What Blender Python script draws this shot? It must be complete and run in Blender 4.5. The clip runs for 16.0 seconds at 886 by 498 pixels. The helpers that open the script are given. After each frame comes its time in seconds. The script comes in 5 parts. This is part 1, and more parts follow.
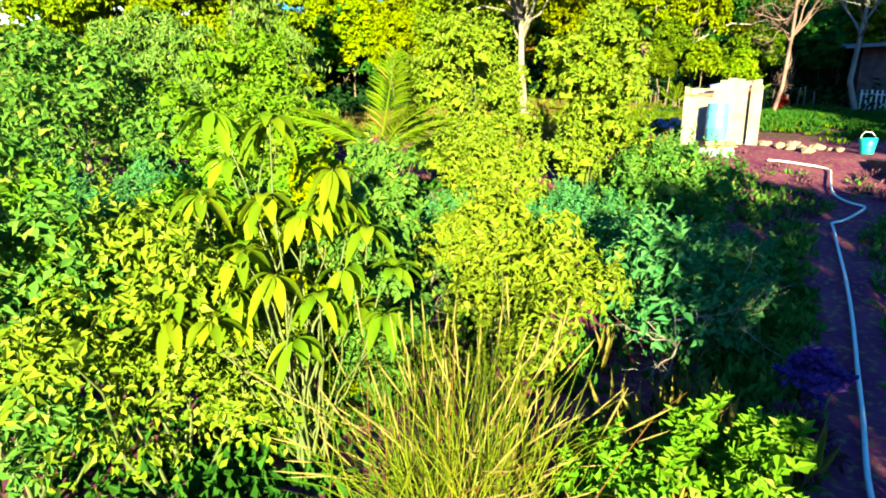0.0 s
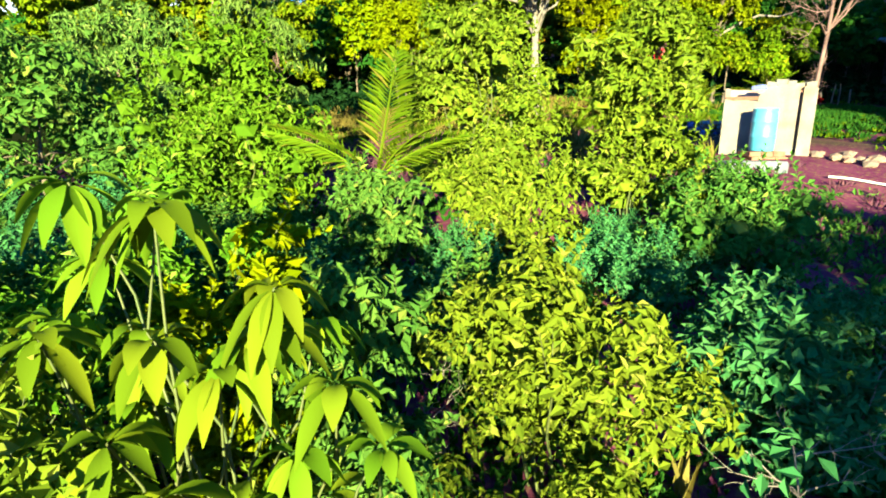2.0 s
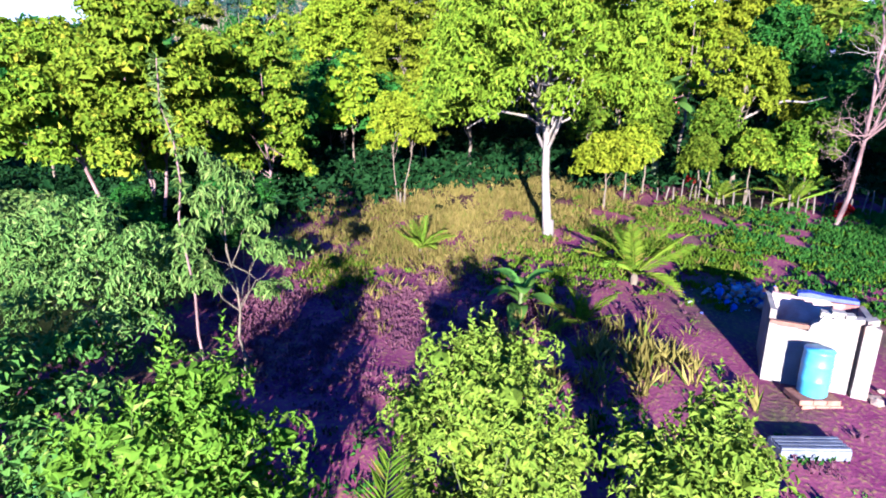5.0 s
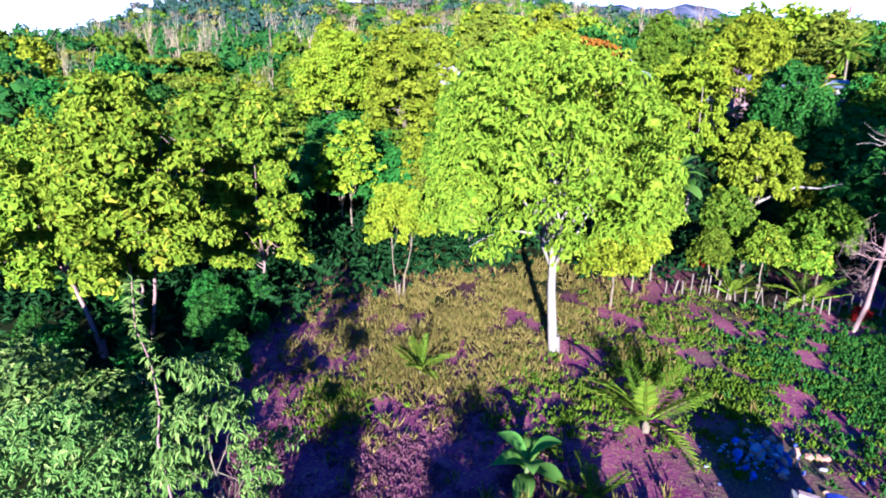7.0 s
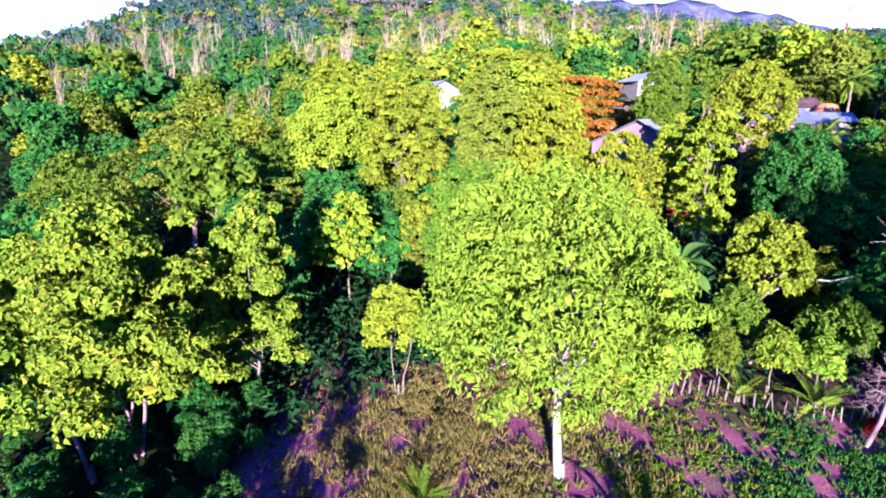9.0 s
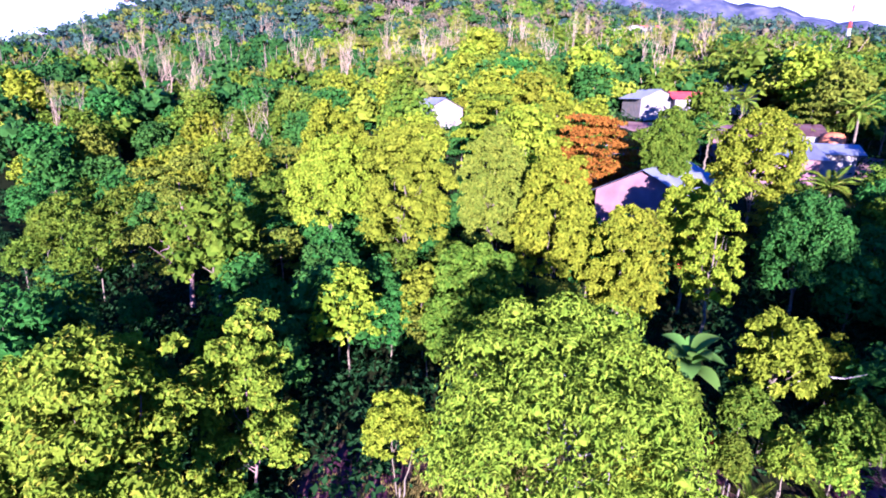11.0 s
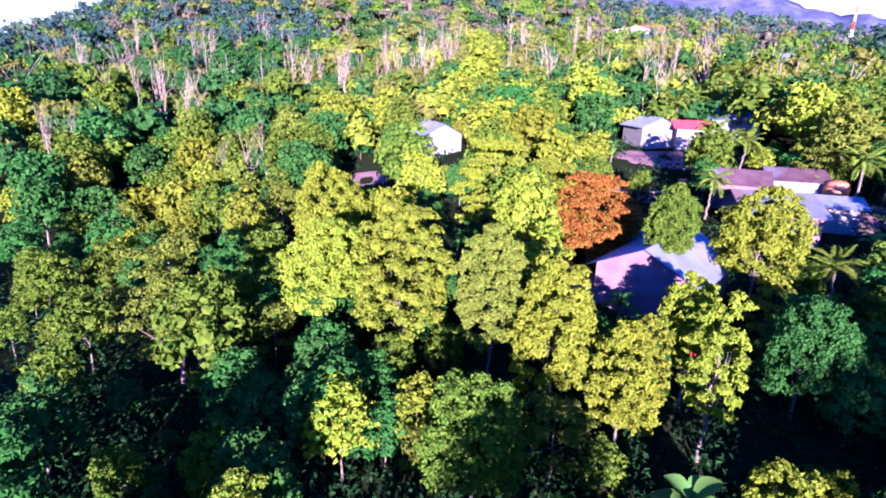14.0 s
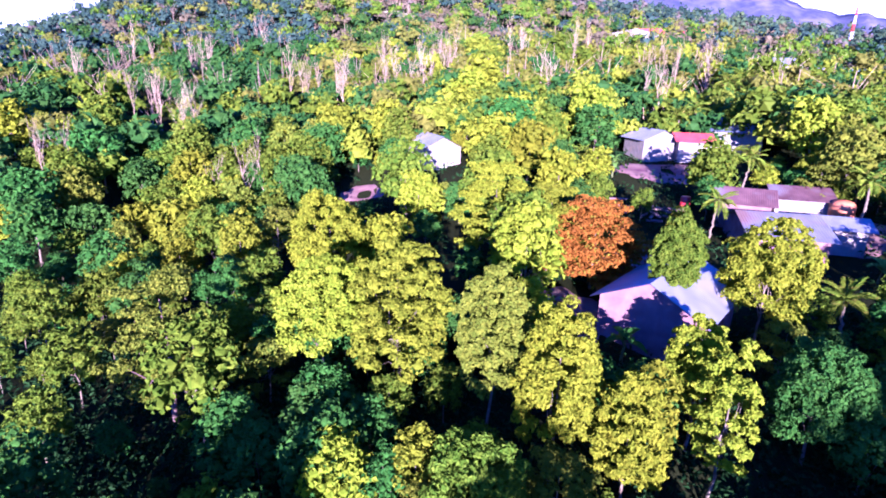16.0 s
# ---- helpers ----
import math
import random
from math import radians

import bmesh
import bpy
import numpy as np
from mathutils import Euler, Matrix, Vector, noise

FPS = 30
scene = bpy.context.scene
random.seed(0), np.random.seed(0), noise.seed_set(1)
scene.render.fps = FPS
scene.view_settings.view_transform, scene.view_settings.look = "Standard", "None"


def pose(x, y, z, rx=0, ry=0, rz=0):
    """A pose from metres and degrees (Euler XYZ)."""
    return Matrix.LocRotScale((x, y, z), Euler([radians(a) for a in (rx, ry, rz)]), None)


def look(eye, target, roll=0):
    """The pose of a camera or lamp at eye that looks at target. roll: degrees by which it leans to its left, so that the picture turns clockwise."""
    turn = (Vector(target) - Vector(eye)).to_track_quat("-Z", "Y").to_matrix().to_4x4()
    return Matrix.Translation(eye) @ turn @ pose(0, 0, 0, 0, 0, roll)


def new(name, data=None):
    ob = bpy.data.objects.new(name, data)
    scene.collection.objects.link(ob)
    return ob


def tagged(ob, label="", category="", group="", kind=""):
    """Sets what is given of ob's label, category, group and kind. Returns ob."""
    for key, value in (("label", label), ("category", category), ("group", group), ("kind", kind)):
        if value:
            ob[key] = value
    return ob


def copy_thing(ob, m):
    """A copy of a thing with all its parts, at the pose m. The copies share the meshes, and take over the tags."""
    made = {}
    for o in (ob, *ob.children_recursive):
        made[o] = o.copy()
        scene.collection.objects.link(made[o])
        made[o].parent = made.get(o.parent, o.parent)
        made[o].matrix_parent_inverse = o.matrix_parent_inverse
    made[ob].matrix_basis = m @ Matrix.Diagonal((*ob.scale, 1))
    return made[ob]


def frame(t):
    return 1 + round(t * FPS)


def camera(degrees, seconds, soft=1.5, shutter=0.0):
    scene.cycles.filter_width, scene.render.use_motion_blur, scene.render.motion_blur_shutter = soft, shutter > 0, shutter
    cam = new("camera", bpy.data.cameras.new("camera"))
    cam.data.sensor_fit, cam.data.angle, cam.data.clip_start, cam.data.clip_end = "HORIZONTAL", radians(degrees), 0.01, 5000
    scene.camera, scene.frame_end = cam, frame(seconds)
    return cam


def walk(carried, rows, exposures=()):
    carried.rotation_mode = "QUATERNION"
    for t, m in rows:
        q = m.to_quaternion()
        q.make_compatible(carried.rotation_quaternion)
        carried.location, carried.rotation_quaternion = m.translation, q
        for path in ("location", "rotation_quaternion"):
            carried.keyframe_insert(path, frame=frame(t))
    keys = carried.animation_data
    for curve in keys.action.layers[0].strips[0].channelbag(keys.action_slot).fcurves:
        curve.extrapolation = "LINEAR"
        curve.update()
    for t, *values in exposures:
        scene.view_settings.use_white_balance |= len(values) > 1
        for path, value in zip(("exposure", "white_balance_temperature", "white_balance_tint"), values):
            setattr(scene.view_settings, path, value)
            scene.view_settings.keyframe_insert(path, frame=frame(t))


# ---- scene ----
cam = camera(79.8, 16.0, soft=1.9)
METRES, EYE, TILT, LEAN, TURN = 24.0, 1.4, -12.0, 0.0, 0.0
ROWS = [
    (0.0, 0.0, 0.0, 0.0, -0.0, 0.0, 0.0),
    (0.5, -0.0006, 0.0116, 0.0055, 0.15, -0.35, -0.17),
    (1.0, -0.0014, 0.0243, 0.0115, 0.27, -0.61, -0.29),
    (1.5, -0.0023, 0.0376, 0.0175, 0.38, -0.76, -0.32),
    (2.0, -0.0029, 0.0521, 0.0241, 0.45, -0.89, -0.29),
    (2.5, -0.0026, 0.0653, 0.0375, 0.55, -1.02, -0.3),
    (3.0, -0.0031, 0.0759, 0.063, 0.45, -1.28, -0.42),
    (3.5, -0.0038, 0.0852, 0.0933, 0.42, -1.51, -0.48),
    (4.0, -0.0052, 0.0941, 0.1279, 0.34, -1.76, -0.6),
    (4.5, -0.0062, 0.1025, 0.1641, 0.36, -2.1, -0.69),
    (7.0, -0.0116, 0.1462, 0.3393, 0.29, -2.68, -0.92),
    (7.5, -0.0132, 0.1541, 0.3733, 0.25, -2.8, -0.88),
    (8.0, -0.0149, 0.162, 0.4097, 0.2, -2.94, -0.84),
    (8.5, -0.0158, 0.1698, 0.4465, 0.17, -2.97, -0.9),
    (9.0, -0.0173, 0.1773, 0.4836, 0.07, -3.24, -0.87),
    (11.5, -0.0244, 0.2173, 0.6641, 0.04, -4.29, -1.07),
    (12.0, -0.0247, 0.2249, 0.699, 0.08, -4.57, -1.32),
    (12.5, -0.0253, 0.2331, 0.7355, 0.04, -4.8, -1.57),
    (13.0, -0.0267, 0.2405, 0.7727, -0.07, -5.02, -1.7),
    (13.5, -0.0283, 0.2498, 0.8083, -0.16, -5.29, -1.74),
    (14.0, -0.0289, 0.2576, 0.8445, -0.21, -5.38, -1.66),
    (14.5, -0.0303, 0.266, 0.8806, -0.24, -5.4, -1.62),
    (15.0, -0.0312, 0.2776, 0.9028, -0.31, -5.31, -1.47),
    (15.5, -0.0313, 0.289, 0.9134, -0.36, -5.38, -1.49),
    (16.0, -0.0315, 0.3016, 0.9221, -0.32, -5.45, -1.6),
]
SUN, SKY = 5.0, 0.078
# seconds, stops, kelvin, tint: the white balance drifts bluer and more magenta as the camera rises
EXPOSURES = [(0.0, 3.1, 6500, -12), (1.5, 2.92, 6400, -10), (2.5, 2.74, 5700, -4), (3.0, 2.74, 5300, 6), (3.5, 2.76, 4650, 32), (4.0, 2.8, 4400, 50), (4.5, 2.85, 4600, 32), (7.0, 2.88, 4450, 30), (9.0, 3.0, 4600, 45), (12.5, 2.97, 4550, 64), (16.0, 3.14, 4600, 75)]
SLOPE = 0.105                         # the land climbs away from the viewer


def sstep(a, b, v):
    t = np.clip((v - a) / (b - a), 0, 1)
    return t * t * (3 - 2 * t)


def land(x, y):
    """Height of the ground."""
    x, y = np.asarray(x, float), np.asarray(y, float)
    r, b = np.hypot(x, y), np.degrees(np.arctan2(x, np.maximum(y, 1e-3)))
    z = -1.0 + 1.0 * sstep(3, 11, y) * sstep(-4, 4, x) + 0.6 * sstep(4, 13, y) * (1 - sstep(-4, 4, x))
    z = z + 0.25 * sstep(16, 24, y) + 2.2 * sstep(27, 44, y) * sstep(-12, 8, x) + 2.0 * sstep(45, 110, y)
    z = z + 0.06 * np.clip(x - 18, 0, 25) * sstep(20, 60, y)
    z = z - 6.0 * np.exp(-((x + 34) / 17) ** 2 - ((y - 66) / 22) ** 2) - 1.2 * np.exp(-((x + 15) / 7) ** 2 - ((y - 35) / 9) ** 2)
    z = z + SLOPE * np.clip(y, 0, 900)
    w = np.interp(b, [-60, -42, -35, -30, -20, 6, 14, 24, 45], [0.0, 0.02, 0.24, 0.48, 0.93, 0.9, 0.5, 0.3, 0.2])
    z = z + 46 * w * sstep(120, 520, r) * (y > 0)
    z = z - 0.052 * np.clip(r - 150, 0, 1500) * sstep(20, 40, -b) * (y > 0) - 0.018 * np.clip(r - 72, 0, 1500) * sstep(23, 38, b) * (y > 0)
    z = z + 0.35 * np.sin(x * 0.31 + 1.3) * np.sin(y * 0.27) * sstep(20, 40, r) + 0.06 * np.sin(x * 1.7) * np.sin(y * 1.45 + 0.6)
    return z
walk(cam, [(t, pose(0, 0, EYE, TILT, LEAN, TURN) @ pose(METRES * x, METRES * y, METRES * z, 90 + pitch, roll, yaw)) for t, x, y, z, yaw, pitch, roll in ROWS],
     EXPOSURES)

# ---- light: a low evening sun behind the viewer, blue sky ----
SUN_EL, SUN_AZ = 9.8, 182.0          # degrees; azimuth the sun stands at, clockwise from ahead (+y)
world = bpy.data.worlds.new("sky")
scene.world = world
world.use_nodes = True
wn = world.node_tree
sky = wn.nodes.new("ShaderNodeTexSky")
sky.sky_type, sky.sun_disc = "NISHITA", False
sky.sun_elevation, sky.sun_rotation = radians(SUN_EL), radians(SUN_AZ)
sky.air_density, sky.dust_density, sky.ozone_density = 1.0, 0.1, 8.0
wn.links.new(sky.outputs[0], wn.nodes["Background"].inputs[0])
wn.nodes["Background"].inputs[1].default_value = SKY
sun_data = bpy.data.lights.new("sun", "SUN")
sun_data.energy, sun_data.angle, sun_data.color = SUN, radians(0.6), (1.0, 0.86, 0.47)
sun = new("sun", sun_data)
sun.matrix_world = look((0, 0, 0), (-math.sin(radians(SUN_AZ)) * math.cos(radians(SUN_EL)), -math.cos(radians(SUN_AZ)) * math.cos(radians(SUN_EL)), -math.sin(radians(SUN_EL))))


# ---- materials ----
def material(name):
    m = bpy.data.materials.new(name)
    m.use_nodes = True
    return m, m.node_tree, m.node_tree.nodes["Principled BSDF"]


def node(nt, kind, **values):
    n = nt.nodes.new(kind)
    for key, value in values.items():
        n.inputs[key.replace("_", " ")].default_value = value
    return n


def mixed(nt, fac, a, b, how="MIX"):
    n = nt.nodes.new("ShaderNodeMix")
    n.data_type, n.blend_type = "RGBA", how
    for slot, v in ((n.inputs[0], fac), (n.inputs[6], a), (n.inputs[7], b)):
        if hasattr(v, "is_linked"):
            nt.links.new(v, slot)
        else:
            slot.default_value = v if isinstance(v, float) else (*v, 1)
    return n.outputs[2]


def ramp(nt, src, lo, hi):
    n = nt.nodes.new("ShaderNodeMapRange")
    n.inputs[1].default_value, n.inputs[2].default_value = lo, hi
    nt.links.new(src, n.inputs[0])
    return n.outputs[0]


def noise_of(nt, scale, detail=3.0, coords="Object"):
    tc = nt.nodes.new("ShaderNodeTexCoord")
    n = node(nt, "ShaderNodeTexNoise", Scale=scale, Detail=detail)
    nt.links.new(tc.outputs[coords], n.inputs["Vector"])
    return n.outputs[0]


def bumped(nt, bsdf, height, strength, distance):
    b = node(nt, "ShaderNodeBump", Strength=strength, Distance=distance)
    nt.links.new(height, b.inputs["Height"])
    nt.links.new(b.outputs[0], bsdf.inputs["Normal"])


def leaf_material(name, dark, light, odd=None, through_light=0.12, vary=0.025, patches=0.9):
    """Leaves: each one its own shade between two greens, a few dry ones, light passing through."""
    m, nt, p = material(name)
    geo = nt.nodes.new("ShaderNodeNewGeometry")
    info = nt.nodes.new("ShaderNodeObjectInfo")
    col = mixed(nt, geo.outputs["Random Per Island"], dark, light)
    patch = ramp(nt, noise_of(nt, patches, 2.0), 0.35, 0.65)
    col = mixed(nt, patch, col, mixed(nt, 0.5, col, dark))
    if odd:
        n = nt.nodes.new("ShaderNodeMath")
        n.operation = "GREATER_THAN"
        n.inputs[1].default_value = 0.93
        nt.links.new(geo.outputs["Random Per Island"], n.inputs[0])
        col = mixed(nt, n.outputs[0], col, odd)
    hs = nt.nodes.new("ShaderNodeHueSaturation")
    nt.links.new(ramp_to(nt, info.outputs["Random"], 0.5 - vary * 0.6, 0.5 + vary * 0.4), hs.inputs["Hue"])
    nt.links.new(ramp_to(nt, info.outputs["Random"], 0.88, 1.15), hs.inputs["Value"])
    nt.links.new(col, hs.inputs["Color"])
    nt.links.new(hs.outputs[0], p.inputs["Base Color"])
    p.inputs["Roughness"].default_value = 0.5
    p.inputs["Specular IOR Level"].default_value = 0.01
    tr = nt.nodes.new("ShaderNodeBsdfTranslucent")
    nt.links.new(hs.outputs[0], tr.inputs[0])
    mx = nt.nodes.new("ShaderNodeMixShader")
    mx.inputs[0].default_value = through_light
    nt.links.new(p.outputs[0], mx.inputs[1])
    nt.links.new(tr.outputs[0], mx.inputs[2])
    nt.links.new(mx.outputs[0], nt.nodes["Material Output"].inputs[0])
    return m


def ramp_to(nt, src, lo, hi):
    n = nt.nodes.new("ShaderNodeMapRange")
    n.inputs[3].default_value, n.inputs[4].default_value = lo, hi
    nt.links.new(src, n.inputs[0])
    return n.outputs[0]


def plain_material(name, c1, c2, scale=6.0, rough=0.8, bump=0.3, metal=0.0, stain=None, fine=40.0):
    """Two-tone surface with blotches, fine grain and relief; stain: a third colour in patches."""
    m, nt, p = material(name)
    n1, n2 = noise_of(nt, scale, 4.0), noise_of(nt, fine, 3.0)
    col = mixed(nt, ramp(nt, n1, 0.3, 0.7), c1, c2)
    if stain:
        col = mixed(nt, ramp(nt, noise_of(nt, scale * 0.4, 5.0), 0.52, 0.68), col, stain)
    dim = nt.nodes.new("ShaderNodeHueSaturation")
    nt.links.new(ramp_to(nt, n2, 0.75, 1.2), dim.inputs["Value"])
    nt.links.new(col, dim.inputs["Color"])
    nt.links.new(dim.outputs[0], p.inputs["Base Color"])
    p.inputs["Roughness"].default_value, p.inputs["Metallic"].default_value = rough, metal
    p.inputs["Specular IOR Level"].default_value = 0.08 if rough > 0.7 else 0.4
    bumped(nt, p, n2, bump, 0.02)
    return m


LEAF = {
    "lime": leaf_material("leaf_lime", (0.07441, 0.105, 0.00108), (0.16, 0.177, 0.00173)),
    "leafy": leaf_material("leaf_leafy", (0.054, 0.1, 0.0028), (0.145, 0.192, 0.005), (0.17, 0.18, 0.007)),
    "mid": leaf_material("leaf_mid", (0.02974, 0.0592, 0.00251), (0.08484, 0.115, 0.00439)),
    "deep": leaf_material("leaf_deep", (0.011, 0.047, 0.0066), (0.032, 0.09, 0.0108)),
    # dim: undergrowth leaves near black, the forest's deep shade painted in
    "dim": leaf_material("leaf_shaded_floor", (0.005, 0.018, 0.005), (0.014, 0.038, 0.01)),
    # low shrubs' leaves: the shade's blue skylight is put into the colour
    "shade_teal": leaf_material("leaf_shade_teal", (0.026, 0.1, 0.036), (0.07, 0.185, 0.06)),
    "olive": leaf_material("leaf_olive", (0.06148, 0.08, 0.0015), (0.1314, 0.142, 0.0024)),
    "grey": leaf_material("leaf_grey", (0.0512, 0.076, 0.00432), (0.1195, 0.135, 0.0072)),
    "rust": leaf_material("leaf_rust", (0.11, 0.033, 0.004), (0.17, 0.056, 0.005), (0.11, 0.09, 0.005)),
    "big": leaf_material("leaf_big", (0.065, 0.125, 0.006), (0.175, 0.225, 0.012), (0.2, 0.12, 0.03), 0.3),
    "palm": leaf_material("leaf_palm", (0.0522, 0.0972, 0.00418), (0.118, 0.153, 0.00696), (0.153, 0.132, 0.0209)),
    "tuft": leaf_material("leaf_tuft", (0.05, 0.085, 0.005), (0.145, 0.135, 0.012), (0.13, 0.06, 0.02), 0.2),
    "straw": leaf_material("leaf_straw", (0.10, 0.085, 0.018), (0.2, 0.155, 0.045), (0.08, 0.10, 0.012), 0.2),
    "banana": leaf_material("leaf_banana", (0.04, 0.11, 0.012), (0.10, 0.175, 0.03), None, 0.15),
    "red": leaf_material("leaf_red", (0.12, 0.0036, 0.006), (0.204, 0.012, 0.012)),
    "violet": leaf_material("leaf_violet", (0.0557, 0.0174, 0.157), (0.104, 0.0418, 0.226)),
    "plum": leaf_material("leaf_plum", (0.055, 0.02, 0.042), (0.11, 0.048, 0.065)),
    "fresh": leaf_material("leaf_fresh", (0.045, 0.11, 0.006), (0.105, 0.195, 0.012), (0.14, 0.20, 0.03)),
    "pale": leaf_material("leaf_pale", (0.066, 0.11, 0.008), (0.145, 0.19, 0.015), (0.17, 0.20, 0.03)),
    # lightened leaf for shaded plants, sky fill put into its colour
    "shade": leaf_material("leaf_shade", (0.034, 0.085, 0.014), (0.085, 0.155, 0.026), (0.13, 0.17, 0.03)),
    "sage": leaf_material("leaf_sage", (0.045, 0.09, 0.016), (0.12, 0.175, 0.038), (0.15, 0.19, 0.05)),
    "light": leaf_material("leaf_light", (0.062, 0.102, 0.0027), (0.142, 0.178, 0.005)),
    "far_green": leaf_material("leaf_far_green", (0.02926, 0.062, 0.00288), (0.07923, 0.11, 0.00396), patches=0.16),
    "far_dark": leaf_material("leaf_far_dark", (0.009, 0.034, 0.0066), (0.028, 0.066, 0.0096), patches=0.16),
    "far_lime": leaf_material("leaf_far_lime", (0.07314, 0.1, 0.00288), (0.1402, 0.15, 0.00432), patches=0.16),
    "far_olive": leaf_material("leaf_far_olive", (0.055, 0.066, 0.0084), (0.1078, 0.108, 0.0132), patches=0.16),
    "far_dry": leaf_material("leaf_far_dry", (0.055, 0.05, 0.028), (0.10, 0.08, 0.05), patches=0.16),
    # hill leaves: distance haze is put into their bluish and greyed colours
    "haze_blue": leaf_material("leaf_haze_blue", (0.012, 0.028, 0.024), (0.032, 0.058, 0.042), patches=0.05),
    "haze_green": leaf_material("leaf_haze_green", (0.03, 0.058, 0.03), (0.062, 0.095, 0.04), patches=0.05),
    "haze_dry": leaf_material("leaf_haze_dry", (0.065, 0.06, 0.05), (0.11, 0.09, 0.08), patches=0.05),
}
BARK_PALE = plain_material("bark_pale", (0.13, 0.105, 0.10), (0.21, 0.18, 0.17), 3.0, 0.85, 0.5, stain=(0.122, 0.102, 0.0816))
BARK = plain_material("bark", (0.085, 0.064, 0.05), (0.15, 0.118, 0.09), 4.0, 0.9, 0.6, stain=(0.06, 0.052, 0.04))
BARK_WHITE = plain_material("bark_whitish", (0.15, 0.106, 0.07), (0.245, 0.185, 0.13), 2.0, 0.85, 0.3)
BARK_PINK = plain_material("bark_dry", (0.116, 0.068, 0.068), (0.184, 0.116, 0.116), 3.0, 0.85, 0.4)
STEM = plain_material("green_stem", (0.05, 0.075, 0.018), (0.09, 0.095, 0.03), 5.0, 0.6, 0.2)


# ---- building blocks ----
class Geo:
    """Collects vertices and faces for one mesh."""

    def __init__(self):
        self.v, self.f, self.n = [], {3: [], 4: []}, 0

    def add(self, v, f):
        v, f = np.asarray(v, float).reshape(-1, 3), np.asarray(f, int)
        self.v.append(v)
        self.f[f.shape[1]].append(f + self.n)
        self.n += len(v)
        return self

    def mesh(self, name, mat, smooth=False):
        me = bpy.data.meshes.new(name)
        v = np.concatenate(self.v)
        loops, sizes = [], []
        for k in (3, 4):
            if self.f[k]:
                f = np.concatenate(self.f[k])
                loops.append(f.ravel())
                sizes.append(np.full(len(f), k))
        loops, sizes = np.concatenate(loops), np.concatenate(sizes)
        me.vertices.add(len(v))
        me.vertices.foreach_set("co", v.ravel())
        me.loops.add(len(loops))
        me.loops.foreach_set("vertex_index", loops.astype(np.int32))
        me.polygons.add(len(sizes))
        me.polygons.foreach_set("loop_start", np.concatenate(([0], np.cumsum(sizes)[:-1])).astype(np.int32))
        me.polygons.foreach_set("use_smooth", np.full(len(sizes), smooth))
        me.update(calc_edges=True)
        me.validate()
        me.materials.append(mat)
        return me


def unit(v):
    return v / np.maximum(np.linalg.norm(v, axis=-1, keepdims=True), 1e-9)


def leaves(geo, at, axis, normal, length, width, fold=0.25):
    """Folded two-sided leaves: at their stalks, along axis."""
    n = len(at)
    length, width = np.broadcast_to(length, n)[:, None], np.broadcast_to(width, n)[:, None]
    axis = unit(axis)
    side = unit(np.cross(axis, normal))
    up = np.cross(side, axis)
    mid = at + axis * length * 0.45
    tip = at + axis * length - up * length * 0.18
    v = np.stack([at, mid + side * width / 2 + up * width * fold, tip, mid - side * width / 2 + up * width * fold], 1)
    i = np.arange(n)[:, None] * 4
    geo.add(v, np.concatenate([i + [0, 1, 2], i + [0, 2, 3]]))


def long_leaves(geo, at, axis, length, width, droop=0.5, k=4):
    """Larger leaves with a curved midrib and a raised fold on both sides."""
    n = len(at)
    length, width = np.broadcast_to(length, n)[:, None], np.broadcast_to(width, n)[:, None]
    axis = unit(axis)
    side = unit(np.cross(axis, np.array([0, 0, 1.0]) + 0.01 * axis[:, ::-1]))
    up = np.cross(side, axis)
    rows = []
    for j in range(k + 1):
        s = j / k
        c = at + axis * length * s - np.array([0, 0, 1.0]) * length * droop * s * s
        w = width / 2 * math.sin(math.pi * (0.07 + 0.91 * s) ** 1.15)
        rows += [c - side * w + up * w * 0.35, c, c + side * w + up * w * 0.35]
    v = np.stack(rows, 1)
    i = np.arange(n)[:, None] * (3 * (k + 1))
    f = [i + [3 * j + a, 3 * j + a + 1, 3 * j + a + 4, 3 * j + a + 3] for j in range(k) for a in (0, 1)]
    geo.add(v, np.concatenate(f))


def tube(geo, pts, radii, sides=6):
    """A tapered round limb through the given points."""
    pts = np.asarray(pts, float)
    k = len(pts)
    d = unit(np.gradient(pts, axis=0))
    ref = np.array([0.3, 0.9, 0.2]) if abs(d[0, 2]) > 0.7 else np.array([0, 0, 1.0])
    a = unit(np.cross(d, ref))
    b = np.cross(d, a)
    ang = np.arange(sides) / sides * 2 * math.pi
    ring = a[:, None] * np.cos(ang)[None, :, None] + b[:, None] * np.sin(ang)[None, :, None]
    v = pts[:, None] + ring * np.broadcast_to(radii, k)[:, None, None]
    i, j = np.meshgrid(np.arange(k - 1), np.arange(sides), indexing="ij")
    i, j = i.ravel(), j.ravel()
    f = np.stack([i * sides + j, i * sides + (j + 1) % sides, (i + 1) * sides + (j + 1) % sides, (i + 1) * sides + j], 1)
    geo.add(v.reshape(-1, 3), f)


def sticks(geo, a, b, w):
    """Thin three-sided straight stems from a to b, w wide at the foot."""
    n = len(a)
    d = unit(b - a)
    s = unit(np.cross(d, np.array([0.3, 1.0, 0.2])))
    t = np.cross(d, s)
    w = np.broadcast_to(w, n)[:, None]
    v = np.stack([a + s * w / 2, a - s * w / 4 + t * w / 2, a - s * w / 4 - t * w / 2, b + s * w / 6, b - s * w / 12 + t * w / 6, b - s * w / 12 - t * w / 6], 1)
    i = np.arange(n)[:, None] * 6
    geo.add(v, np.concatenate([i + [0, 1, 4, 3], i + [1, 2, 5, 4], i + [2, 0, 3, 5]]))


